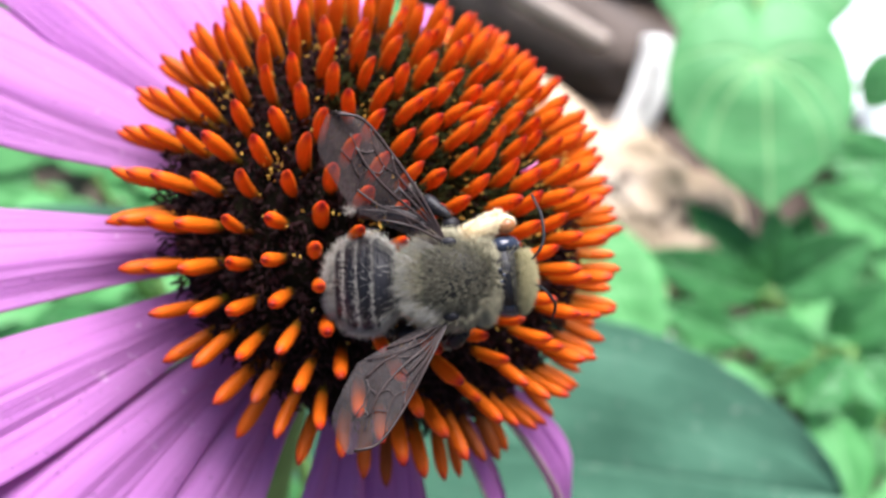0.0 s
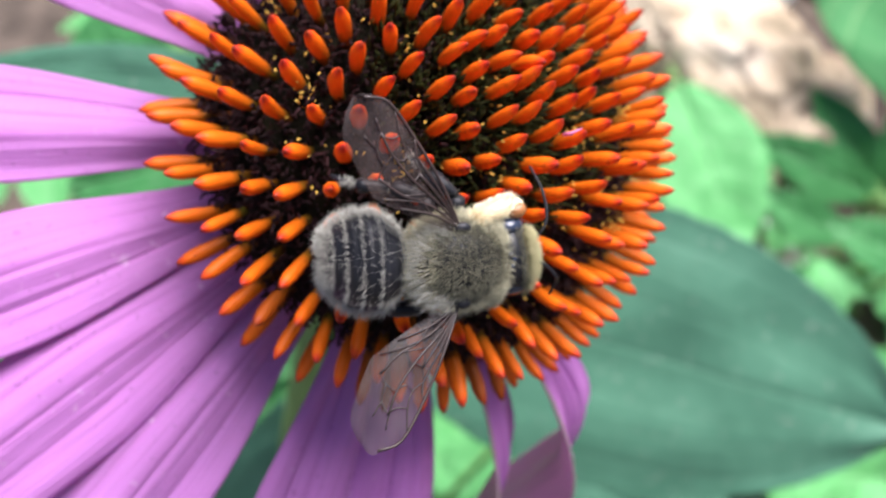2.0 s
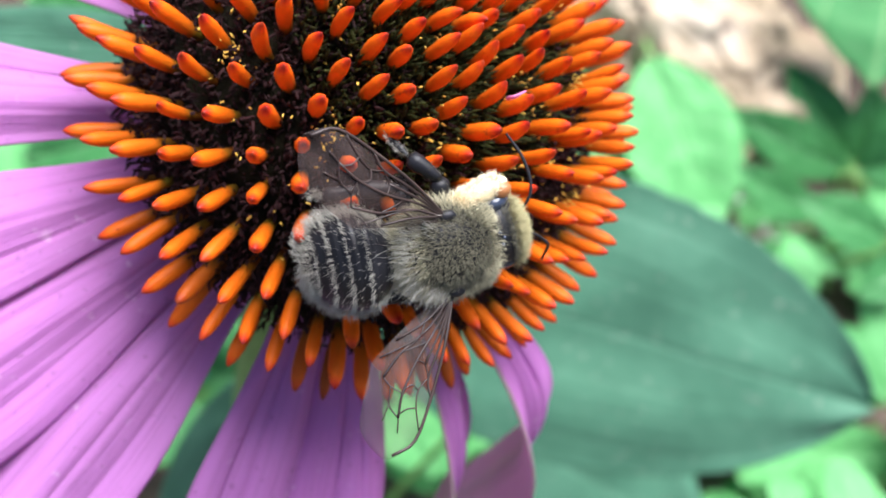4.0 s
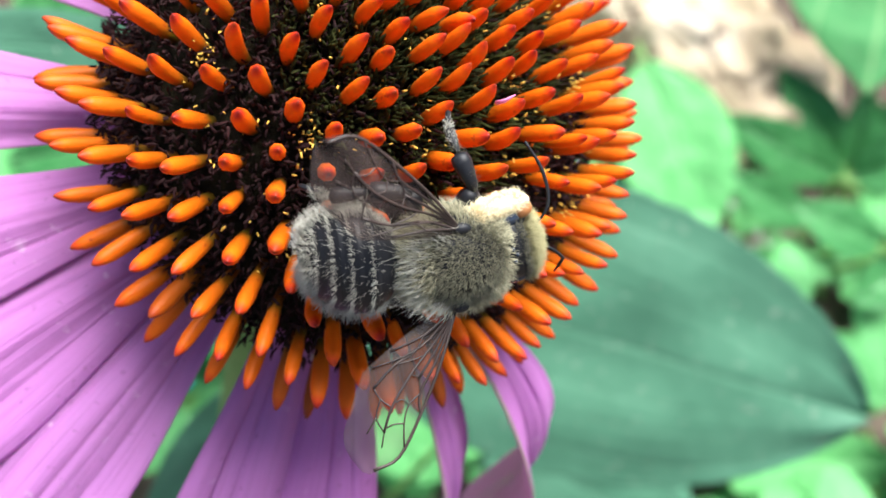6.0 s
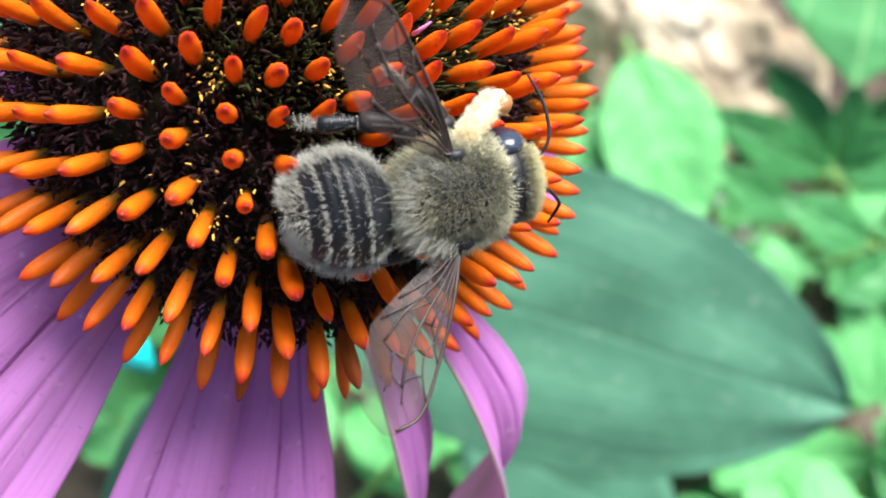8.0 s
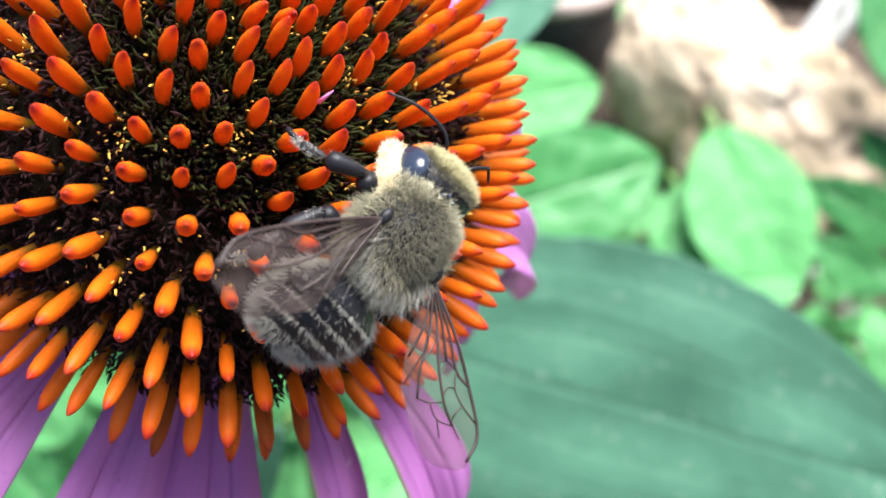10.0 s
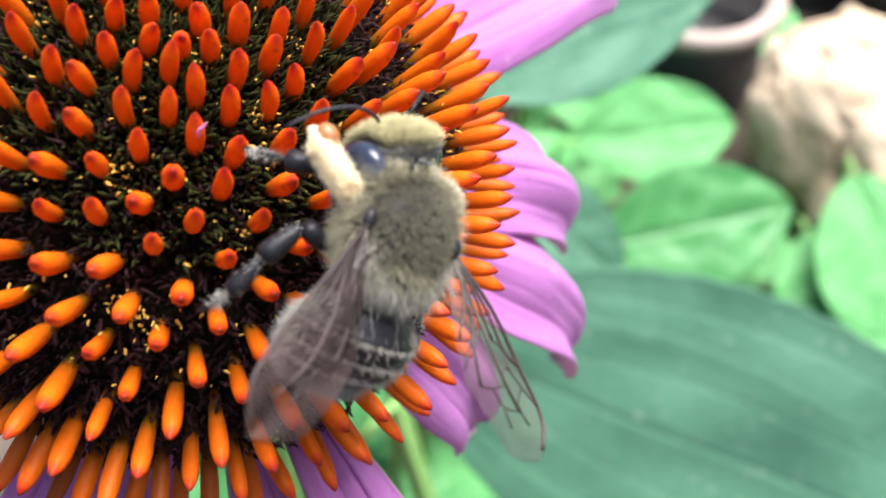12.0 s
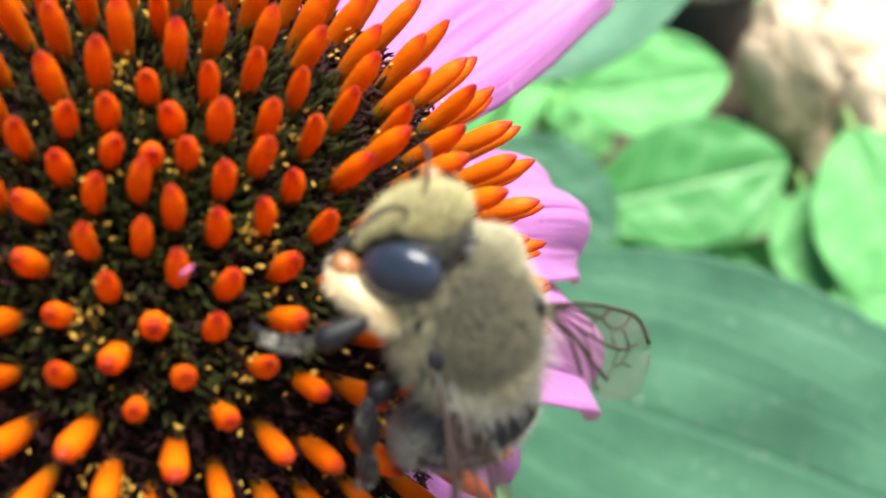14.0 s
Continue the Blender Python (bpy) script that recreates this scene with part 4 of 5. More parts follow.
make_log('log', 'weathered cracked log lying on the soil', (0.0172, 0.3896, 0.0374), (0.1130, 0.3237, 0.0140), 0.042, LOG)
make_log('dark_log', 'dark rotting log behind the pale one', (-0.0459, 0.5477, 0.0542), (0.1481, 0.4703, -0.0092), 0.034, DARKWOOD)
make_log('dark_log', 'dark damp log behind the pale one', (0.0402, 0.6222, 0.0438), (0.1901, 0.5680, -0.0105), 0.03, DARKWOOD)
make_log('stick', 'pale grey stick on the dark log', (0.0335, 0.4836, 0.0607), (0.0843, 0.4631, 0.0402), 0.006, STICK, 'stick', 0.6)
stem(peony, [(0.1175, 0.2726, 0.0053), (0.1299, 0.2645, 0.0255), (0.1406, 0.2543, 0.0435)], 0.0022)
stem(peony, [(0.1256, 0.2653, -0.0021), (0.1310, 0.2595, 0.0204), (0.1385, 0.2531, 0.0423)], 0.0018)
stem(cone_plant, [(-0.012, 0.0575, 0.290), (-0.03, 0.075, 0.2), (-0.034, 0.09, 0.1), (-0.03, 0.1, -0.01)], 0.0026)
SCRAP_LEN = 0.0128


def make_tag():
    """A curved white plastic plant tag standing in the soil, with illegible black strokes."""
    top, low, right = Vector((0.0995, 0.4498, 0.0552)), Vector((0.0933, 0.4215, 0.0269)), Vector((0.1093, 0.4403, 0.0457))
    m = aim(low, top, (0.00, -0.71, 0.71))
    length, width = (top - low).length * 1.25, 0.019
    tag = thing("plant_tag", "white plastic plant tag with black handwriting beside the log", "tag", "", m)
    vs, fs = [], []
    n = 16
    for i in range(n + 1):
        s = i / n
        w = width * (1 - 0.3 * max(0, s - 0.6) / 0.4)
        for j in range(5):
            u = j / 2 - 1
            vs.append((s * length - 0.2 * length, u * w / 2 - 0.16 * length * math.sin(s * 2.2), -0.004 * u * u + 0.002))
    for i in range(n):
        for j in range(4):
            a = i * 5 + j
            fs.append((a, a + 1, a + 6, a + 5))
    ob = part("tag_body", mesh_of("tag_body", vs, fs, TAG), tag)
    ob.modifiers.new("thick", "SOLIDIFY").thickness = 0.0008
    for s, ln in ((0.3, 0.004), (0.36, 0.0015), (0.47, 0.008), (0.62, 0.002), (0.7, 0.007)):
        pts = [(s * length - 0.2 * length + ln * (k / 4 - 0.5) * 1.6, -0.16 * length * math.sin(s * 2.2) + 0.0012 * math.sin(k * 1.7) + 0.0005, 0.0034) for k in range(5)]
        part("ink_bar", mesh_of("ink_bar", *tube(pts, [0.0003, 0.0006, 0.0005, 0.0006, 0.0003], 6)[:2], INK), tag, "illegible black stroke")


make_tag()


def rounded_box(x, y, z, r):
    """A box of that size standing on the origin, all edges rounded by r."""
    bm = bmesh.new()
    bmesh.ops.create_cube(bm, size=1.0)
    for v in bm.verts:
        v.co = Vector((v.co.x * x, v.co.y * y, (v.co.z + 0.5) * z))
    bmesh.ops.bevel(bm, geom=bm.edges[:], offset=r, segments=4, profile=0.5, affect="EDGES")
    vs = [v.co.copy() for v in bm.verts]
    fs = [tuple(v.index for v in f.verts) for f in bm.faces]
    bm.free()
    return vs, fs


def make_storage_box():
    """A low white plastic box with a lid behind the plants."""
    b = thing("storage_box", "low white plastic storage box with a lid behind the leaves", "box", "", Matrix.Translation((0.302, 0.455, 0.0)))
    part("box_body", mesh_of("box_body", *rounded_box(0.21, 0.144, 0.043, 0.004), BOX_WHITE), b)
    lid = part("lid", mesh_of("lid", *rounded_box(0.222, 0.156, 0.009, 0.0035), BOX_WHITE), b)
    lid.location = (0, 0, 0.042)
    panel = part("lid_panel", mesh_of("lid_panel", *rounded_box(0.18, 0.116, 0.003, 0.0012), BOX_WHITE), lid)
    panel.location = (0, 0, 0.008)


make_storage_box()


def make_pot():
    """A small dark pot standing on the soil, with a pale rim."""
    top, r = Vector((-0.0237, 0.4062, 0.0564)), 0.0297
    pot = thing("nursery_pot", "small dark plastic pot with a pale rim beside the log", "pot", "", Matrix.Translation((top.x, top.y, -0.004)))
    h, n = top.z + 0.004, 48
    prof = [(0.0, 0.0), (0.72, 0.0), (0.75, 0.03), (0.98, 1.0), (0.92, 1.0), (0.86, 0.62), (0.0, 0.6)]
    vs = [(r * q * math.cos(2 * math.pi * i / n), r * q * math.sin(2 * math.pi * i / n), h * z) for q, z in prof for i in range(n)]
    fs = [(j * n + i, j * n + (i + 1) % n, (j + 1) * n + (i + 1) % n, (j + 1) * n + i) for j in range(len(prof) - 1) for i in range(n)]
    part("pot_body", mesh_of("pot_body", vs, fs, POT), pot)
    ring = [(r * math.cos(2 * math.pi * i / n), r * math.sin(2 * math.pi * i / n), h) for i in range(n + 1)]
    part("rim", mesh_of("rim", *tube(ring, [0.0045] * (n + 1), 10)[:2], RIM), pot, "pale beige rim")


make_pot()


def make_weed():
    """A slim weed with tiny white buds."""
    root = Vector((0.1168, 0.2634, -0.0111))
    top = Vector((0.0881, 0.2671, 0.0323))
    weed = thing("weed", "slim green weed with tiny white flower buds", "weed")
    side = Vector((1, 0.2, 0)).normalized()
    mid = (root + top) / 2 + side * 0.004
    part("stem", mesh_of("stem", *tube([root, mid, top], [0.0008, 0.0006, 0.0004], 7)[:2], STEM), weed)
    for k in range(16):
        s = 0.45 + 0.55 * k / 15
        at = root.lerp(top, s) + Vector((rng.uniform(-0.012, 0.012), rng.uniform(-0.012, 0.012), rng.uniform(-0.006, 0.006)))
        part("bud", mesh_of("bud", *ellipsoid(0.0011, 0.0011, 0.0013, 10, 8, at)[:2], TAG), weed)
    for k in range(9):
        s = 0.2 + 0.085 * k
        at = root.lerp(top, s)
        tip = at + Vector((math.cos(k * 2.4) * 0.017, math.sin(k * 2.4) * 0.017, 0.008))
        bl = part("leaflet", leaf_mesh("leaflet", 0.019, 0.0065, LEAF_LIGHT, seed=k), weed)
        bl.matrix_local = aim(at, tip, (0, -0.4, 0.9))


make_weed()
SCRAP = thing("plastic_scrap", "small bright cyan scrap of plastic on the ground below the flower", "scrap", "", aim((-0.0509, 0.0923, 0.2006), (-0.0407, 0.0861, 0.1958), (0.04, -0.56, 0.83)))
part("strip", mesh_of("strip", *tube([(0, 0, 0), (0.3 * SCRAP_LEN, 0.001, 0.0006), (0.7 * SCRAP_LEN, -0.0005, 0.0012), (SCRAP_LEN, 0, 0)], [0.0012, 0.003, 0.0034, 0.001], 6)[:2], CYAN), SCRAP)



def make_cover():
    """Low ground cover: many small leaves close to the soil."""
    vs, fs, ve = [], [], []
    me = leaf_mesh("cover_leaf", 0.03, 0.019, LEAF_LIGHT, shape="oval", curl=0.2, n=12)
    co = [v.co.copy() for v in me.vertices][:]
    at = [d.value for d in me.attributes["vein"].data]
    pol = [tuple(f.vertices) for f in me.polygons]
    a, b = Vector((0.0172, 0.3896, 0.0374)), Vector((0.1130, 0.3237, 0.0140))
    made = 0
    while made < 380:
        x, y = rng.uniform(-0.2, 0.36), rng.uniform(0.1, 0.5)
        p = Vector((x, y, rng.uniform(0.008, 0.045)))
        t = max(0, min(1, (p - a).dot(b - a) / (b - a).length_squared))
        if (p - a.lerp(b, t)).length < 0.062 or (y > 0.36 and x > 0.0):
            continue
        q = basis((rng.gauss(0, 0.3), rng.gauss(-0.3, 0.3), 1), (rng.uniform(-1, 1), rng.uniform(-1, 1), 0)) * rng.uniform(0.7, 1.4)
        o = len(vs)
        vs += [p + q @ c for c in co]
        fs += [tuple(i + o for i in f) for f in pol]
        ve += at
        made += 1
    tagged(new("ground_cover", mesh_of("ground_cover", vs, fs, LEAF_LIGHT, {"vein": ve})), "low carpet of small bright green leaves on the soil", "ground cover", kind="stuff")


make_cover()

# ---- the bee: x ahead, y to its left, z up, origin in the thorax ----
BLACK = mat_plain("bee_black", (0.005, 0.005, 0.006), (0.014, 0.014, 0.017), 800.0, 0.45, 0.15, 0.0001, spec=0.25)
EYE = mat_plain("bee_eye", (0.012, 0.016, 0.028), (0.03, 0.04, 0.065), 600.0, 0.2, 0.05, 0.0001)


def mat_fur(name, root, tip):
    k = Nodes(name, 0.75, spec=0.2)
    c = k.mix(k.attr("along"), root, tip)
    c = k.mix(k.math("MULTIPLY", k.noise(1200.0, 2), 0.22), c, (0.26, 0.25, 0.2))
    k.color(c)
    return k.m


FUR_PALE = mat_fur("fur_pale", (0.11, 0.1, 0.062), (0.55, 0.51, 0.34))
FUR_GREY = mat_fur("fur_grey", (0.016, 0.015, 0.01), (0.28, 0.26, 0.175))
FUR_CREAM = mat_fur("fur_straw", (0.14, 0.12, 0.055), (0.44, 0.395, 0.2))
FUR_WHITE = mat_fur("fur_cream", (0.22, 0.21, 0.18), (0.6, 0.58, 0.5))
FUR_PAD = mat_fur("fur_foreleg", (0.8, 0.62, 0.34), (0.95, 0.86, 0.6))
CREAM = mat_plain("leg_cream", (0.64, 0.5, 0.28), (0.8, 0.69, 0.46), 500.0, 0.5, 0.2, 0.0001)
JOINT = mat_plain("leg_amber", (0.2, 0.07, 0.02), (0.36, 0.15, 0.05), 600.0, 0.4, 0.1, 0.0001)


def mat_wing(name, dark, light, body):
    k = Nodes(name, 0.4, spec=0.4)
    nz = k.noise(400.0, 3)
    k.color(k.ramp(nz, [(0.3, dark), (0.7, light)]))
    out = k.t.nodes["Material Output"]
    tr = k.n("BsdfTransparent")
    tr.inputs[0].default_value = (0.9, 0.85, 0.82, 1)
    ms = k.n("MixShader")
    ms.inputs[0].default_value = body
    k.l(tr.outputs[0], ms.inputs[1])
    k.l(k.b.outputs[0], ms.inputs[2])
    k.l(ms.outputs[0], out.inputs[0])
    return k.m


WING_SMOKY = mat_wing('wing_smoky', (0.02, 0.014, 0.012), (0.09, 0.062, 0.055), 0.5)
WING_CLEAR = mat_wing('wing_clear', (0.06, 0.05, 0.05), (0.17, 0.14, 0.13), 0.27)
VEIN = mat_plain("wing_vein", (0.02, 0.012, 0.01), (0.05, 0.03, 0.025), 500.0, 0.5, 0.1, 0.0001)


def fur(name, parent, spots, mat, length, thick, comb):
    """A coat of fine tapered hairs at (place, normal) spots, combed along comb."""
    vs, fs, al = [], [], []
    for p, nrm in spots:
        d = (nrm + Vector(comb) * rng.uniform(0.3, 1.0) + Vector((rng.gauss(0, 0.25), rng.gauss(0, 0.25), rng.gauss(0, 0.25)))).normalized()
        ln = length * rng.uniform(0.6, 1.25)
        b = basis(d, (rng.uniform(-1, 1), rng.uniform(-1, 1), rng.uniform(-1, 1)))
        bend = b @ Vector((0.15 * ln, 0, 0))
        o = len(vs)
        for k in range(3):
            a = k * 2.094
            vs.append(p + b @ Vector((math.cos(a) * thick, math.sin(a) * thick, -0.0001)))
            al.append(0.0)
        for k in range(3):
            a = k * 2.094
            vs.append(p + d * ln * 0.55 + bend * 0.3 + b @ Vector((math.cos(a) * thick * 0.7, math.sin(a) * thick * 0.7, 0)))
            al.append(0.5)
        vs.append(p + d * ln + bend)
        al.append(1.0)
        for k in range(3):
            k2 = (k + 1) % 3
            fs.append((o + k, o + k2, o + 3 + k2, o + 3 + k))
            fs.append((o + 3 + k, o + 3 + k2, o + 6))
    ob = part(name, mesh_of(name, vs, fs, mat, {"along": al}), parent)
    ob["kind"] = "stuff"
    return ob


def shell_spots(count, rx, ry, rz, keep):
    """Random (place, normal) spots on an ellipsoid where keep(unit) holds."""
    out = []
    while len(out) < count:
        u = Vector((rng.gauss(0, 1), rng.gauss(0, 1), rng.gauss(0, 1))).normalized()
        if keep(u):
            out.append((Vector((u.x * rx, u.y * ry, u.z * rz)), Vector((u.x / rx, u.y / ry, u.z / rz)).normalized()))
    return out


def limb(name, parent, pts, radii, mat=None, label=""):
    vs, fs, al = tube(smooth(pts), spread(radii), 8)
    return part(name, mesh_of(name, vs, fs, mat or BLACK), parent, label)


def jointed(name, parent, pts, radii, label=""):
    """A leg of straight segments, each swelling towards its far end and pinched at the joints."""
    pieces = []
    for a, b, r in zip(pts, pts[1:], radii):
        a, b = Vector(a), Vector(b)
        line = [a.lerp(b, q) for q in (0.0, 0.12, 0.4, 0.75, 0.93, 1.0)]
        pieces.append(tube(line, [r * w for w in (0.3, 0.55, 0.8, 1.0, 0.9, 0.35)], 8))
    return part(name, mesh_of(name, *join(pieces)[:2], BLACK), parent, label)


def leg_spots(pts, count, lo=0.0, hi=1.0):
    """Hair spots strewn along a leg's line."""
    line, out = smooth(pts), []
    for _ in range(count):
        q = rng.uniform(lo, hi) * (len(line) - 1.001)
        n = Vector((rng.gauss(0, 1), rng.gauss(0, 1), rng.gauss(0.4, 1))).normalized()
        out.append((line[int(q)].lerp(line[int(q) + 1], q % 1.0) + n * 0.00012, n))
    return out


def wing(name, parent, sign, length, width, mat):
    """A veined wing along -x from its root at the origin, spread towards sign * y by its pose."""
    n, m = 22, 9
    vs, fs = [], []

    def edge(s):
        tip = max(0.0, (s - 0.8) / 0.2)
        lead = width * (0.1 * math.sin(math.pi * s) - 0.3 * tip**2.2)
        trail = -width * (0.1 + 0.72 * min(1, s / 0.5) ** 0.9 + 0.1 * math.sin(math.pi * s)) * (1 - 0.5 * tip**2.5)
        return lead, min(trail, lead - 0.0001)

    for i in range(n + 1):
        s = i / n
        lead, trail = edge(s)
        for j in range(m + 1):
            u = j / m
            y = lead + (trail - lead) * u
            vs.append((-s * length, sign * y, 0.00012 * math.sin(s * 7 + u * 9) + 0.0002 * math.sin(s * 3)))
    for i in range(n):
        for j in range(m):
            a = i * (m + 1) + j
            fs.append((a, a + 1, a + m + 2, a + m + 1))
    w = part(name, mesh_of(name, vs, fs, mat), parent, "smoky transparent wing with dark veins")
    lines = [[(0, 0.02), (0.3, 0.03), (0.6, 0.02), (0.86, 0.02), (0.97, 0.2)], [(0, 0.06), (0.3, 0.12), (0.5, 0.14), (0.6, 0.03)], [(0, 0.1), (0.2, 0.3), (0.42, 0.42), (0.62, 0.46), (0.76, 0.42)],
             [(0.42, 0.42), (0.43, 0.26), (0.5, 0.14)], [(0.5, 0.14), (0.58, 0.24), (0.68, 0.2), (0.8, 0.04)], [(0.58, 0.24), (0.56, 0.36), (0.6, 0.46)], [(0.68, 0.2), (0.7, 0.34), (0.74, 0.43)],
             [(0.0, 0.2), (0.22, 0.5), (0.4, 0.72), (0.56, 0.78)], [(0.3, 0.37), (0.34, 0.52), (0.4, 0.72)], [(0.56, 0.78), (0.6, 0.64), (0.62, 0.46)], [(0.6, 0.64), (0.7, 0.6), (0.76, 0.42)],
             [(0.02, 0.3), (0.2, 0.7), (0.34, 0.94)], [(0.74, 0.43), (0.84, 0.36)], [(0.7, 0.6), (0.8, 0.64)], [(0.2, 0.7), (0.3, 0.6), (0.4, 0.72)], [(0.12, 0.32), (0.3, 0.62), (0.46, 0.95)], [(0.0, 0.04), (0.22, 0.2), (0.43, 0.26)]]
    pieces = []
    for ln in lines:
        pts = []
        for s, u in ln:
            lead, trail = edge(s)
            pts.append((-s * length, sign * (lead + (trail - lead) * u), 0.00012 * math.sin(s * 7 + u * 9) + 0.0002 * math.sin(s * 3) + 0.00004))
        line = smooth(pts, 4)
        pieces.append(tube(line, [0.000075 if ln is lines[0] else 0.00006 if ln[0][0] < 0.05 else 0.000035] * len(line), 5))
    vs, fs, al = join(pieces)
    part("vein_net", mesh_of("vein_net", vs, fs, VEIN), w)
    return w


def make_bee():
    bee = thing("bee", "fuzzy grey bee with banded abdomen feeding on the cone", "bee")
    vs, fs, al = ellipsoid(0.0025, 0.0021, 0.0018, 28, 18)
    part("thorax", mesh_of("thorax", vs, fs, BLACK), bee)
    fur("side_fur", bee, shell_spots(6200, 0.0025, 0.0021, 0.0018, lambda u: -0.6 < u.z and (u.z < 0.55 or u.x < -0.45)), FUR_PALE, 0.00066, 0.000013, (-0.6, 0, 0.1))
    fur("back_fur", bee, shell_spots(5200, 0.0025, 0.0021, 0.0018, lambda u: u.z >= 0.45 and u.x > -0.6), FUR_GREY, 0.00034, 0.000013, (-1.0, 0, 0.0))
    # long pale hairs fanning back from behind the wings
    fan = []
    for _ in range(620):
        a = rng.uniform(-1.25, 1.25)
        q = Vector((-math.cos(a) * 0.0019, math.sin(a) * 0.0018, 0.0011 + rng.gauss(0, 0.0003)))
        fan.append((q + Vector((rng.gauss(0, 0.0003), rng.gauss(0, 0.00025), 0)), Vector((-math.cos(a), math.sin(a) * 0.8, 0.55)).normalized()))
    fur("tuft", bee, fan, FUR_WHITE, 0.0009, 0.000011, (-0.7, 0, -0.1))
    for sg in (1, -1):
        part("tegula", mesh_of("tegula", *ellipsoid(0.00042, 0.00028, 0.00024, 14, 10, (0.0001, sg * 0.0018, 0.00115))[:2], BLACK), bee, "small shiny black plate over the wing root")
    # abdomen: six overlapping plates, curving down
    ab = part("abdomen", mesh_of("abdomen", *abdomen_shape(), BLACK), bee, "black abdomen with pale hair bands")
    for s in (0.36, 0.56, 0.73, 0.87):
        spots = [abdomen_at(s + rng.gauss(0.0, 0.012), rng.uniform(0.0, math.pi)) for _ in range(330)]
        fur("hair_band", ab, spots, FUR_WHITE, 0.00032, 0.000009, (-1.6, 0, -0.1))
    spots = [abdomen_at(rng.uniform(0.06, 0.98), rng.choice([rng.uniform(-0.7, 0.3), rng.uniform(2.84, 3.84)])) for _ in range(2500)]
    spots += [abdomen_at(rng.uniform(0.9, 1.0), rng.uniform(-0.3, 3.44)) for _ in range(750)]
    spots += [abdomen_at(rng.uniform(0.0, 0.3), rng.choice([rng.uniform(0.0, 0.75), rng.uniform(2.4, 3.14)])) for _ in range(350)]
    fur("fringe", ab, spots, FUR_WHITE, 0.0006, 0.000012, (-0.7, 0, -0.1))
    spots = [abdomen_at(rng.uniform(0.24, 0.9), rng.uniform(0.3, 2.84)) for _ in range(220)]
    fur("short_hair", ab, spots, FUR_WHITE, 0.0004, 0.000008, (-1.4, 0, 0))
    # head, hinged at the neck, which lies at its origin
    hd = part("head", mesh_of("head", *ellipsoid(0.00115, 0.00185, 0.0016, 24, 16, (0.0010, 0, -0.0008))[:2], BLACK), bee, "broad black head with pale face hair")
    for sg in (1, -1):
        part("eye", mesh_of("eye", *ellipsoid(0.00096, 0.00064, 0.0013, 18, 12, (0.0010, sg * 0.0015, -0.00075 - 0.00045 * (sg < 0)))[:2], EYE), hd, "glossy slate-blue eye")
        swing = 0.0026 if sg > 0 else 0.0012
        limb("antenna", hd, [(0.0019, sg * 0.0004, -0.0006), (0.0026, sg * 0.0008, -0.0002), (0.0031, sg * 0.0015, -0.0003), (0.0032, sg * (0.0012 + swing * 0.6), -0.0007), (0.0029, sg * (0.0014 + swing), -0.0012)], [0.00009, 0.00007, 0.00008, 0.00008, 0.00006])
    for sx in (-1, 0, 1):
        part("ocellus", mesh_of("ocellus", *ellipsoid(0.00012, 0.00012, 0.00012, 10, 8, (0.0007 + 0.00015 * (sx == 0), sx * 0.0003, 0.0008))[:2], EYE), hd, "tiny simple eye")
    sp = [(p + Vector((0.0010, 0, -0.0008)), n) for p, n in shell_spots(4600, 0.00115, 0.00185, 0.0016, lambda u: u.z > -0.7 and u.y < 0.58 and u.x > 0.36 + 0.15 * u.y)]
    fur("head_fur", hd, sp, FUR_CREAM, 0.00052, 0.000012, (0.5, 0, 0.15))
    sp = [(p + Vector((0.0010, 0, -0.0008)), n) for p, n in shell_spots(500, 0.00115, 0.00185, 0.0016, lambda u: u.z > 0.2 and 0.1 < u.x < 0.4)]
    fur("crown_hair", hd, sp, FUR_GREY, 0.0003, 0.000011, (0.4, 0, 0.2))
    sp = [(p + Vector((0.0017, 0, -0.0003)), n) for p, n in shell_spots(1700, 0.0008, 0.0021, 0.0016, lambda u: -0.4 < u.z < 0.9 and abs(u.y) > 0.45 and u.x > -0.2)]
    fur("collar_fur", bee, sp, FUR_PALE, 0.00045, 0.000013, (0.1, 0, 0.2))
    # legs
    # forelegs: along +x from the hip at the origin; broad cream feet, amber inside
    fore = []
    for sg in (1, -1):
        fl = limb("foreleg", bee, [(0.0, 0, 0), (0.0008, 0, 0.0006), (0.0019, 0, 0.0007), (0.0027, -sg * 0.0002, 0.0004), (0.0030, -sg * 0.0004, -0.0003)], [0.0003, 0.0004, 0.00045, 0.00034, 0.00018], CREAM if sg > 0 else BLACK, "broad cream-coloured foreleg" if sg > 0 else "black foreleg")
        part("knee", mesh_of("knee", *ellipsoid(0.0005, 0.0004, 0.0004, 14, 10, (0.0025, -sg * 0.0004, 0.0007))[:2], JOINT), fl, "amber leg joint")
        pad = []
        for _, u in shell_spots(2600, 1, 1, 1, lambda u: u.z > -0.7):
            q = rng.random()
            pad.append((Vector((0.0004 + 0.0020 * q, 0, 0.00062)) + Vector((u.x * 0.0003, u.y * 0.00042, u.z * 0.0004)), u))
        fur("leg_hair", fl, pad if sg > 0 else pad[:500], FUR_PAD if sg > 0 else FUR_GREY, 0.0003, 0.000014, (0.7, 0.4 * sg, 0.1))
        fore.append(fl)
    # middle legs: sideways along +x from the hip, with a pale foot
    middle = []
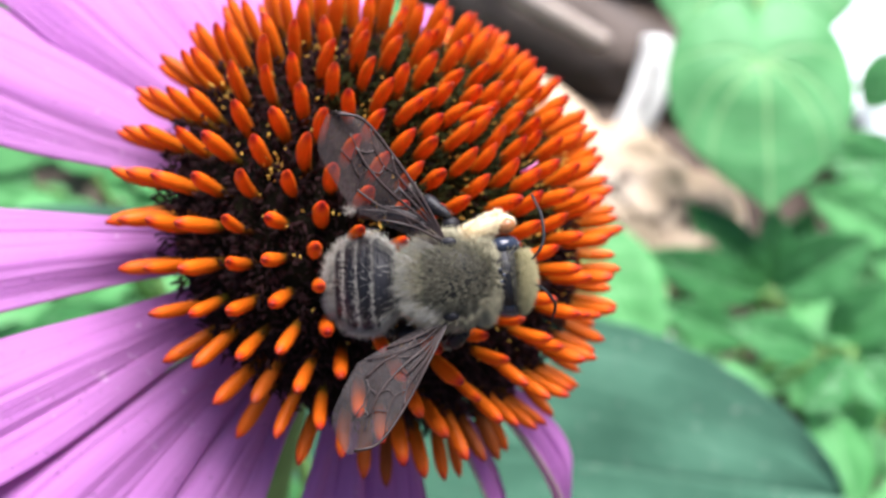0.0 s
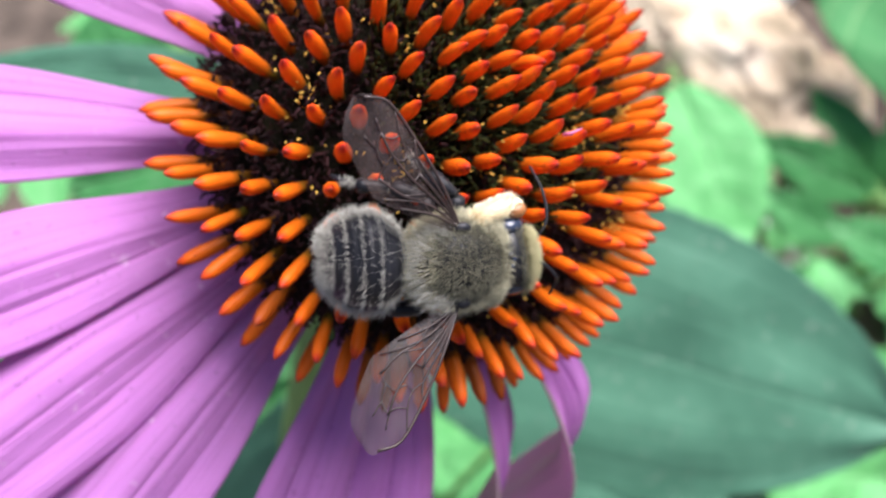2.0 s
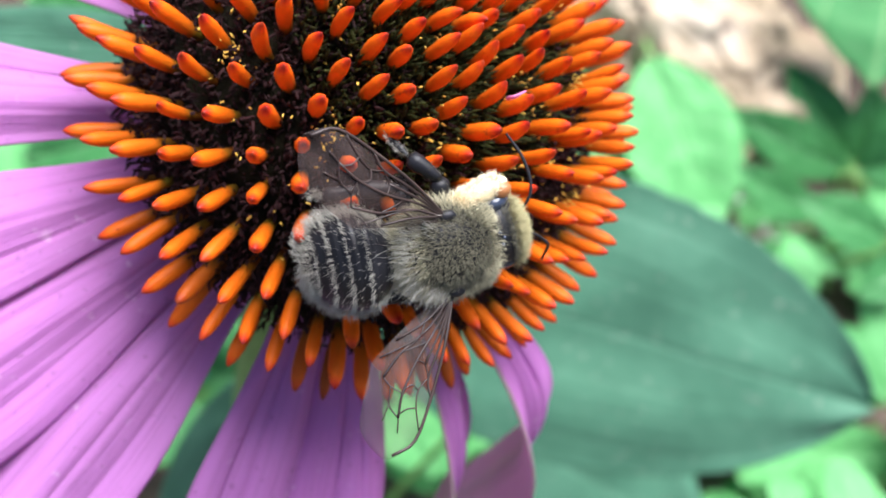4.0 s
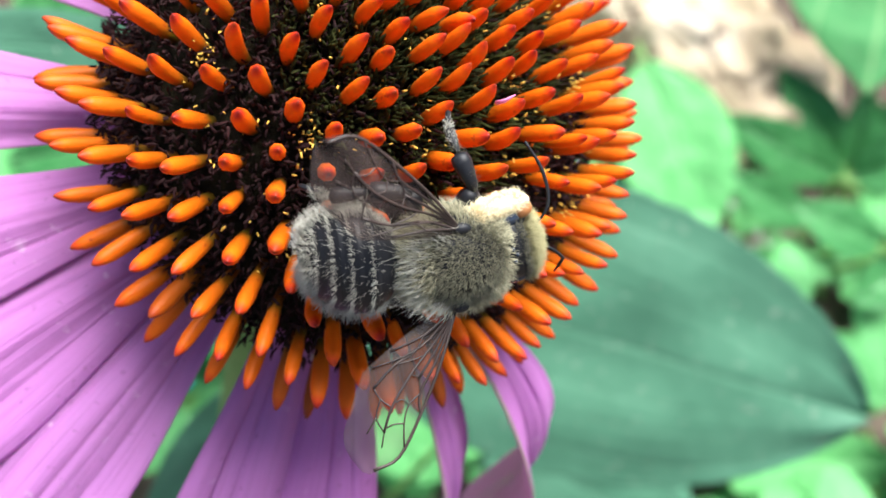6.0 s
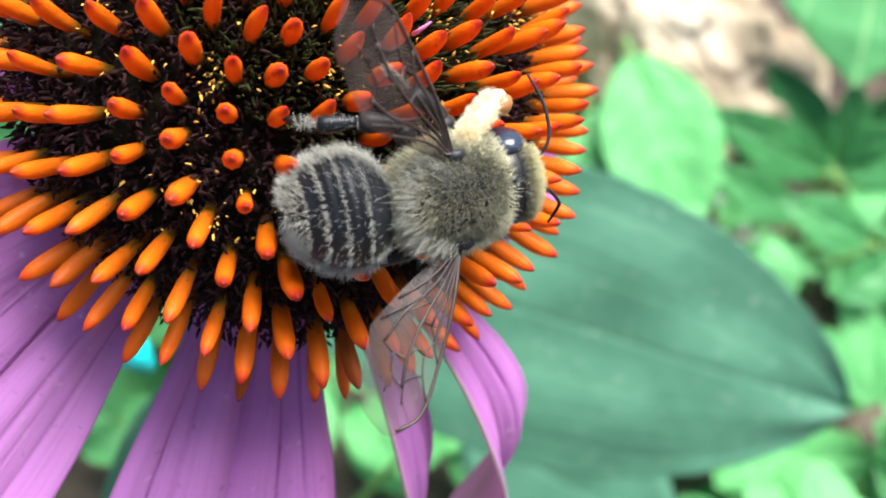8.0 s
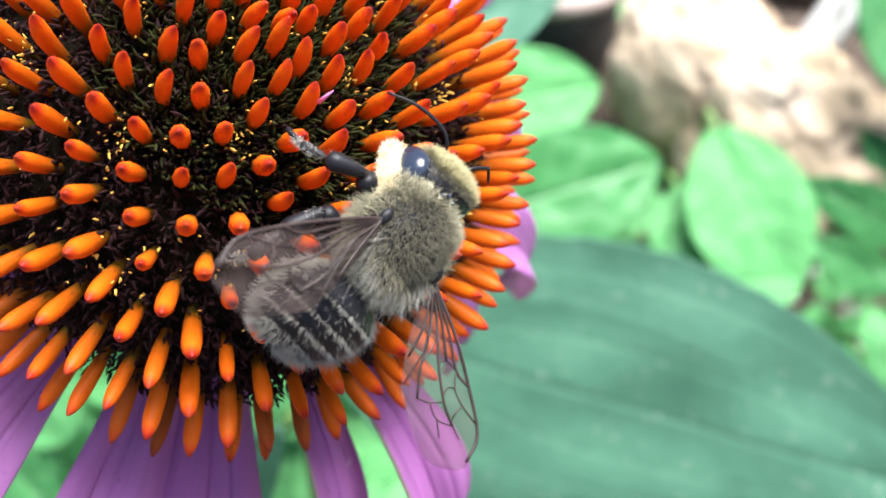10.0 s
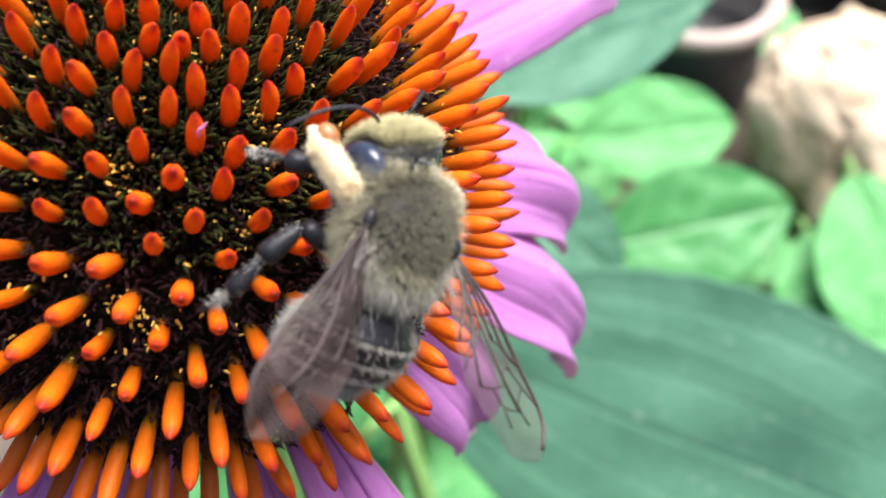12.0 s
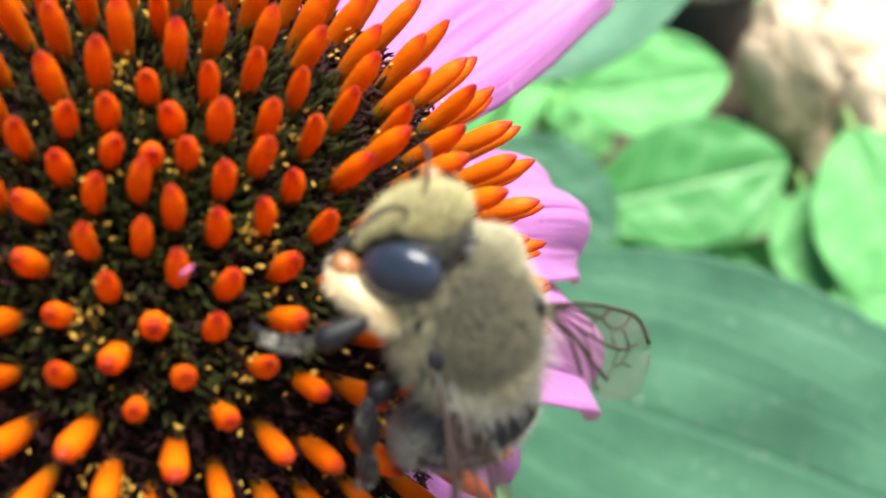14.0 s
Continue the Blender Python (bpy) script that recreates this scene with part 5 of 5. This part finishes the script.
    for sg in (1, -1):
        far = 0.86 if sg > 0 else 0.55
        mid_line = [(0, 0, 0), (0.0019 * far, -sg * 0.0006, 0.0010), (0.0036 * far, sg * 0.0003, 0.0005), (0.0045 * far, sg * 0.0006, -0.0004), (0.0051 * far, sg * 0.0004, -0.0014)]
        ml = jointed("middle_leg", bee, mid_line, [0.00048, 0.00044, 0.00024, 0.00014], "black middle leg with a pale foot")
        fur("leg_hair", ml, leg_spots(mid_line, 160, 0.2, 0.6), FUR_GREY, 0.0003, 0.00001, (0.6, 0, 0))
        fur("foot_hair", ml, leg_spots(mid_line, 260, 0.6, 0.84), FUR_WHITE, 0.00022, 0.000011, (0.4, 0, 0))
        middle.append(ml)
    # hind legs: thigh and shin folded in a knee, along +x from the hip
    hind = []
    for sg in (1, -1):
        far = 0.88 if sg > 0 else 0.6
        hind_line = [(0, 0, 0), (0.0021 * far, -sg * 0.0004, 0.0009), (0.0031 * far, sg * 0.0012, 0.0006), (0.0037 * far, sg * 0.0027, 0.0002), (0.0044 * far, sg * 0.0036, -0.0010)]
        hl = jointed("hind_leg", bee, hind_line, [0.00044, 0.00046, 0.00038, 0.00014], "black hind leg fringed with pale hair")
        fur("leg_hair", hl, leg_spots(hind_line, 420, 0.3, 0.9), FUR_WHITE, 0.0003, 0.00001, (0.3, 0, 0))
        hind.append(hl)
    wl = wing("wing", bee, 1, 0.0084, 0.0032, WING_SMOKY)
    wr = wing("wing", bee, -1, 0.0080, 0.0031, WING_CLEAR)
    return bee, hd, ab, wl, wr, fore, middle, hind


def abdomen_at(s, a, out=0.0):
    """Place and normal on the abdomen: s from waist to tip, a round it from the right side over the back."""
    x = -0.0021 - 0.0042 * s
    q = max(0.0, min(1.0, s))
    prof = max(0.02, 1 - abs(2 * (q * 0.985 + 0.015) ** 0.85 - 1) ** 2.6) ** 0.5 * (0.62 + 0.38 * min(1, q / 0.35))
    r = 0.0023 * prof
    z = -0.0004 - 0.0016 * s * s
    n = Vector((-0.6 * max(0, s - 0.4), math.cos(a), math.sin(a))).normalized()
    return Vector((x, r * math.cos(a), z + 0.82 * r * math.sin(a))) + n * out, n


def abdomen_shape():
    vs, fs = [], []
    nl, ns = 48, 28
    for i in range(nl + 1):
        s = i / nl
        step = 0.00007 * (1 - ((s * 6) % 1.0))
        for k in range(ns):
            p, n = abdomen_at(s, 2 * math.pi * k / ns)
            vs.append(p + n * step)
    for i in range(nl):
        for k in range(ns):
            k2 = (k + 1) % ns
            fs.append((i * ns + k, i * ns + k2, (i + 1) * ns + k2, (i + 1) * ns + k))
    fs.append(tuple(range(ns)))
    fs.append(tuple(nl * ns + k for k in range(ns))[::-1])
    return vs, fs


bee, bee_head, abdomen, wing_left, wing_right, forelegs, middle_legs, hind_legs = make_bee()
bee.matrix_world = pose(*BEE[0][1:])
bee.scale = (1.08, 1.08, 1.08)
# seconds, spread of the left and the right wing from the body's line, their lift
WINGS = [(0.0, 58, 58, 14), (1.5, 58, 62, 14), (3.0, 53, 60, 16), (4.0, 48, 61, 16), (6.5, 46, 62, 16), (7.0, 50, 62, 16), (7.5, 57, 64, 16), (8.0, 66, 60, 18), (8.5, 72, 54, 18),
         (9.2, 60, 58, 16), (11.5, 30, 60, 14), (12.0, 29, 42, 14), (12.5, 17, 38, 14), (13.0, 18, 36, 14), (13.5, 16, 42, 14), (14.0, 14, 54, 14)]
# seconds, heading of the left foreleg, middle leg and hind leg from the bee's line, turn of the head to the left, droop of the abdomen
LEGS = [(0.0, 24, 110, 104, 6, 0), (1.5, 22, 110, 104, 8, 0), (3.0, 18, 112, 106, 12, 0), (4.0, 16, 104, 112, 10, 0), (6.5, 12, 78, 116, 16, 0), (7.0, 14, 88, 114, 10, 0), (7.5, 20, 98, 108, 3, 0), (8.5, 56, 106, 106, 5, 0), (9.0, 0, 102, 104, 7, 0), (9.2, -4, 100, 104, 8, 0),
        (11.5, 48, 56, 96, 20, 4), (12.0, 48, 60, 84, 30, 14), (12.5, 24, 42, 78, 28, 8), (13.0, 36, 46, 76, 28, 18), (13.5, 34, 52, 100, 14, 26), (14.0, 30, 66, 104, 10, 20)]


def bee_motions():
    walk(bee, [(r[0], pose(*r[1:])) for r in BEE])
    walk(bee_head, [(t, pose(0.0019, 0.0, 0.0001, float(np.interp(t, (9.2, 11.5, 12.5, 13.5), (0, 4, 12, 33))), 0, d)) for t, a, b, c, d, e in LEGS])
    walk(abdomen, [(t, pose(-0.0021, 0, -0.0004, 0, -e) @ pose(0.0021, 0, 0.0004)) for t, a, b, c, d, e in LEGS])
    walk(wing_left, [(t, pose(0.0, 0.0018, 0.0010, 0, 0, -a) @ pose(0, 0, 0, float(np.interp(t, (9.2, 11.5, 12.5), (-14, -10, 28))), lift)) for t, a, b, lift in WINGS])
    walk(wing_right, [(t, pose(0.0, -0.0020, 0.0008, 0, 0, b) @ pose(0, 0, 0, float(np.interp(t, (9.2, 11.5), (-10, 22))), float(np.interp(t, (13.0, 13.5, 14.0), (lift, lift - 45, lift - 34))))) for t, a, b, lift in WINGS])
    walk(forelegs[0], [(t, pose(0.0005, 0.0019, -0.0003, 0, float(np.interp(t, (8.5, 9.0, 9.2, 11.5, 12.0, 13.0, 13.5), (4, 50, 50, 0, 12, 16, 34))), a)) for t, a, b, c, d, e in LEGS])
    walk(forelegs[1], [(t, pose(0.0014, -0.0008, -0.0012, 0, 30, -0.35 * a)) for t, a, b, c, d, e in LEGS])
    walk(middle_legs[0], [(t, pose(0.0002, 0.0014, -0.0012, 0, float(np.interp(t, (11.4, 12.5, 13.0, 13.5), (0, 30, 24, 2))), b)) for t, a, b, c, d, e in LEGS])
    walk(middle_legs[1], [(t, pose(0.0002, -0.0012, -0.0014, 0, 26, -0.8 * b)) for t, a, b, c, d, e in LEGS])
    walk(hind_legs[0], [(t, pose(-0.0012, 0.0012, -0.0013, 0, float(np.interp(t, (9.2, 12.0), (0, 15))), c)) for t, a, b, c, d, e in LEGS])
    walk(hind_legs[1], [(t, pose(-0.0012, -0.0010, -0.0016, 0, 28, -c)) for t, a, b, c, d, e in LEGS])


def motions():
    walk(head, [(r[0], pose(*r[1:])) for r in HEAD])
    bee_motions()


motions()
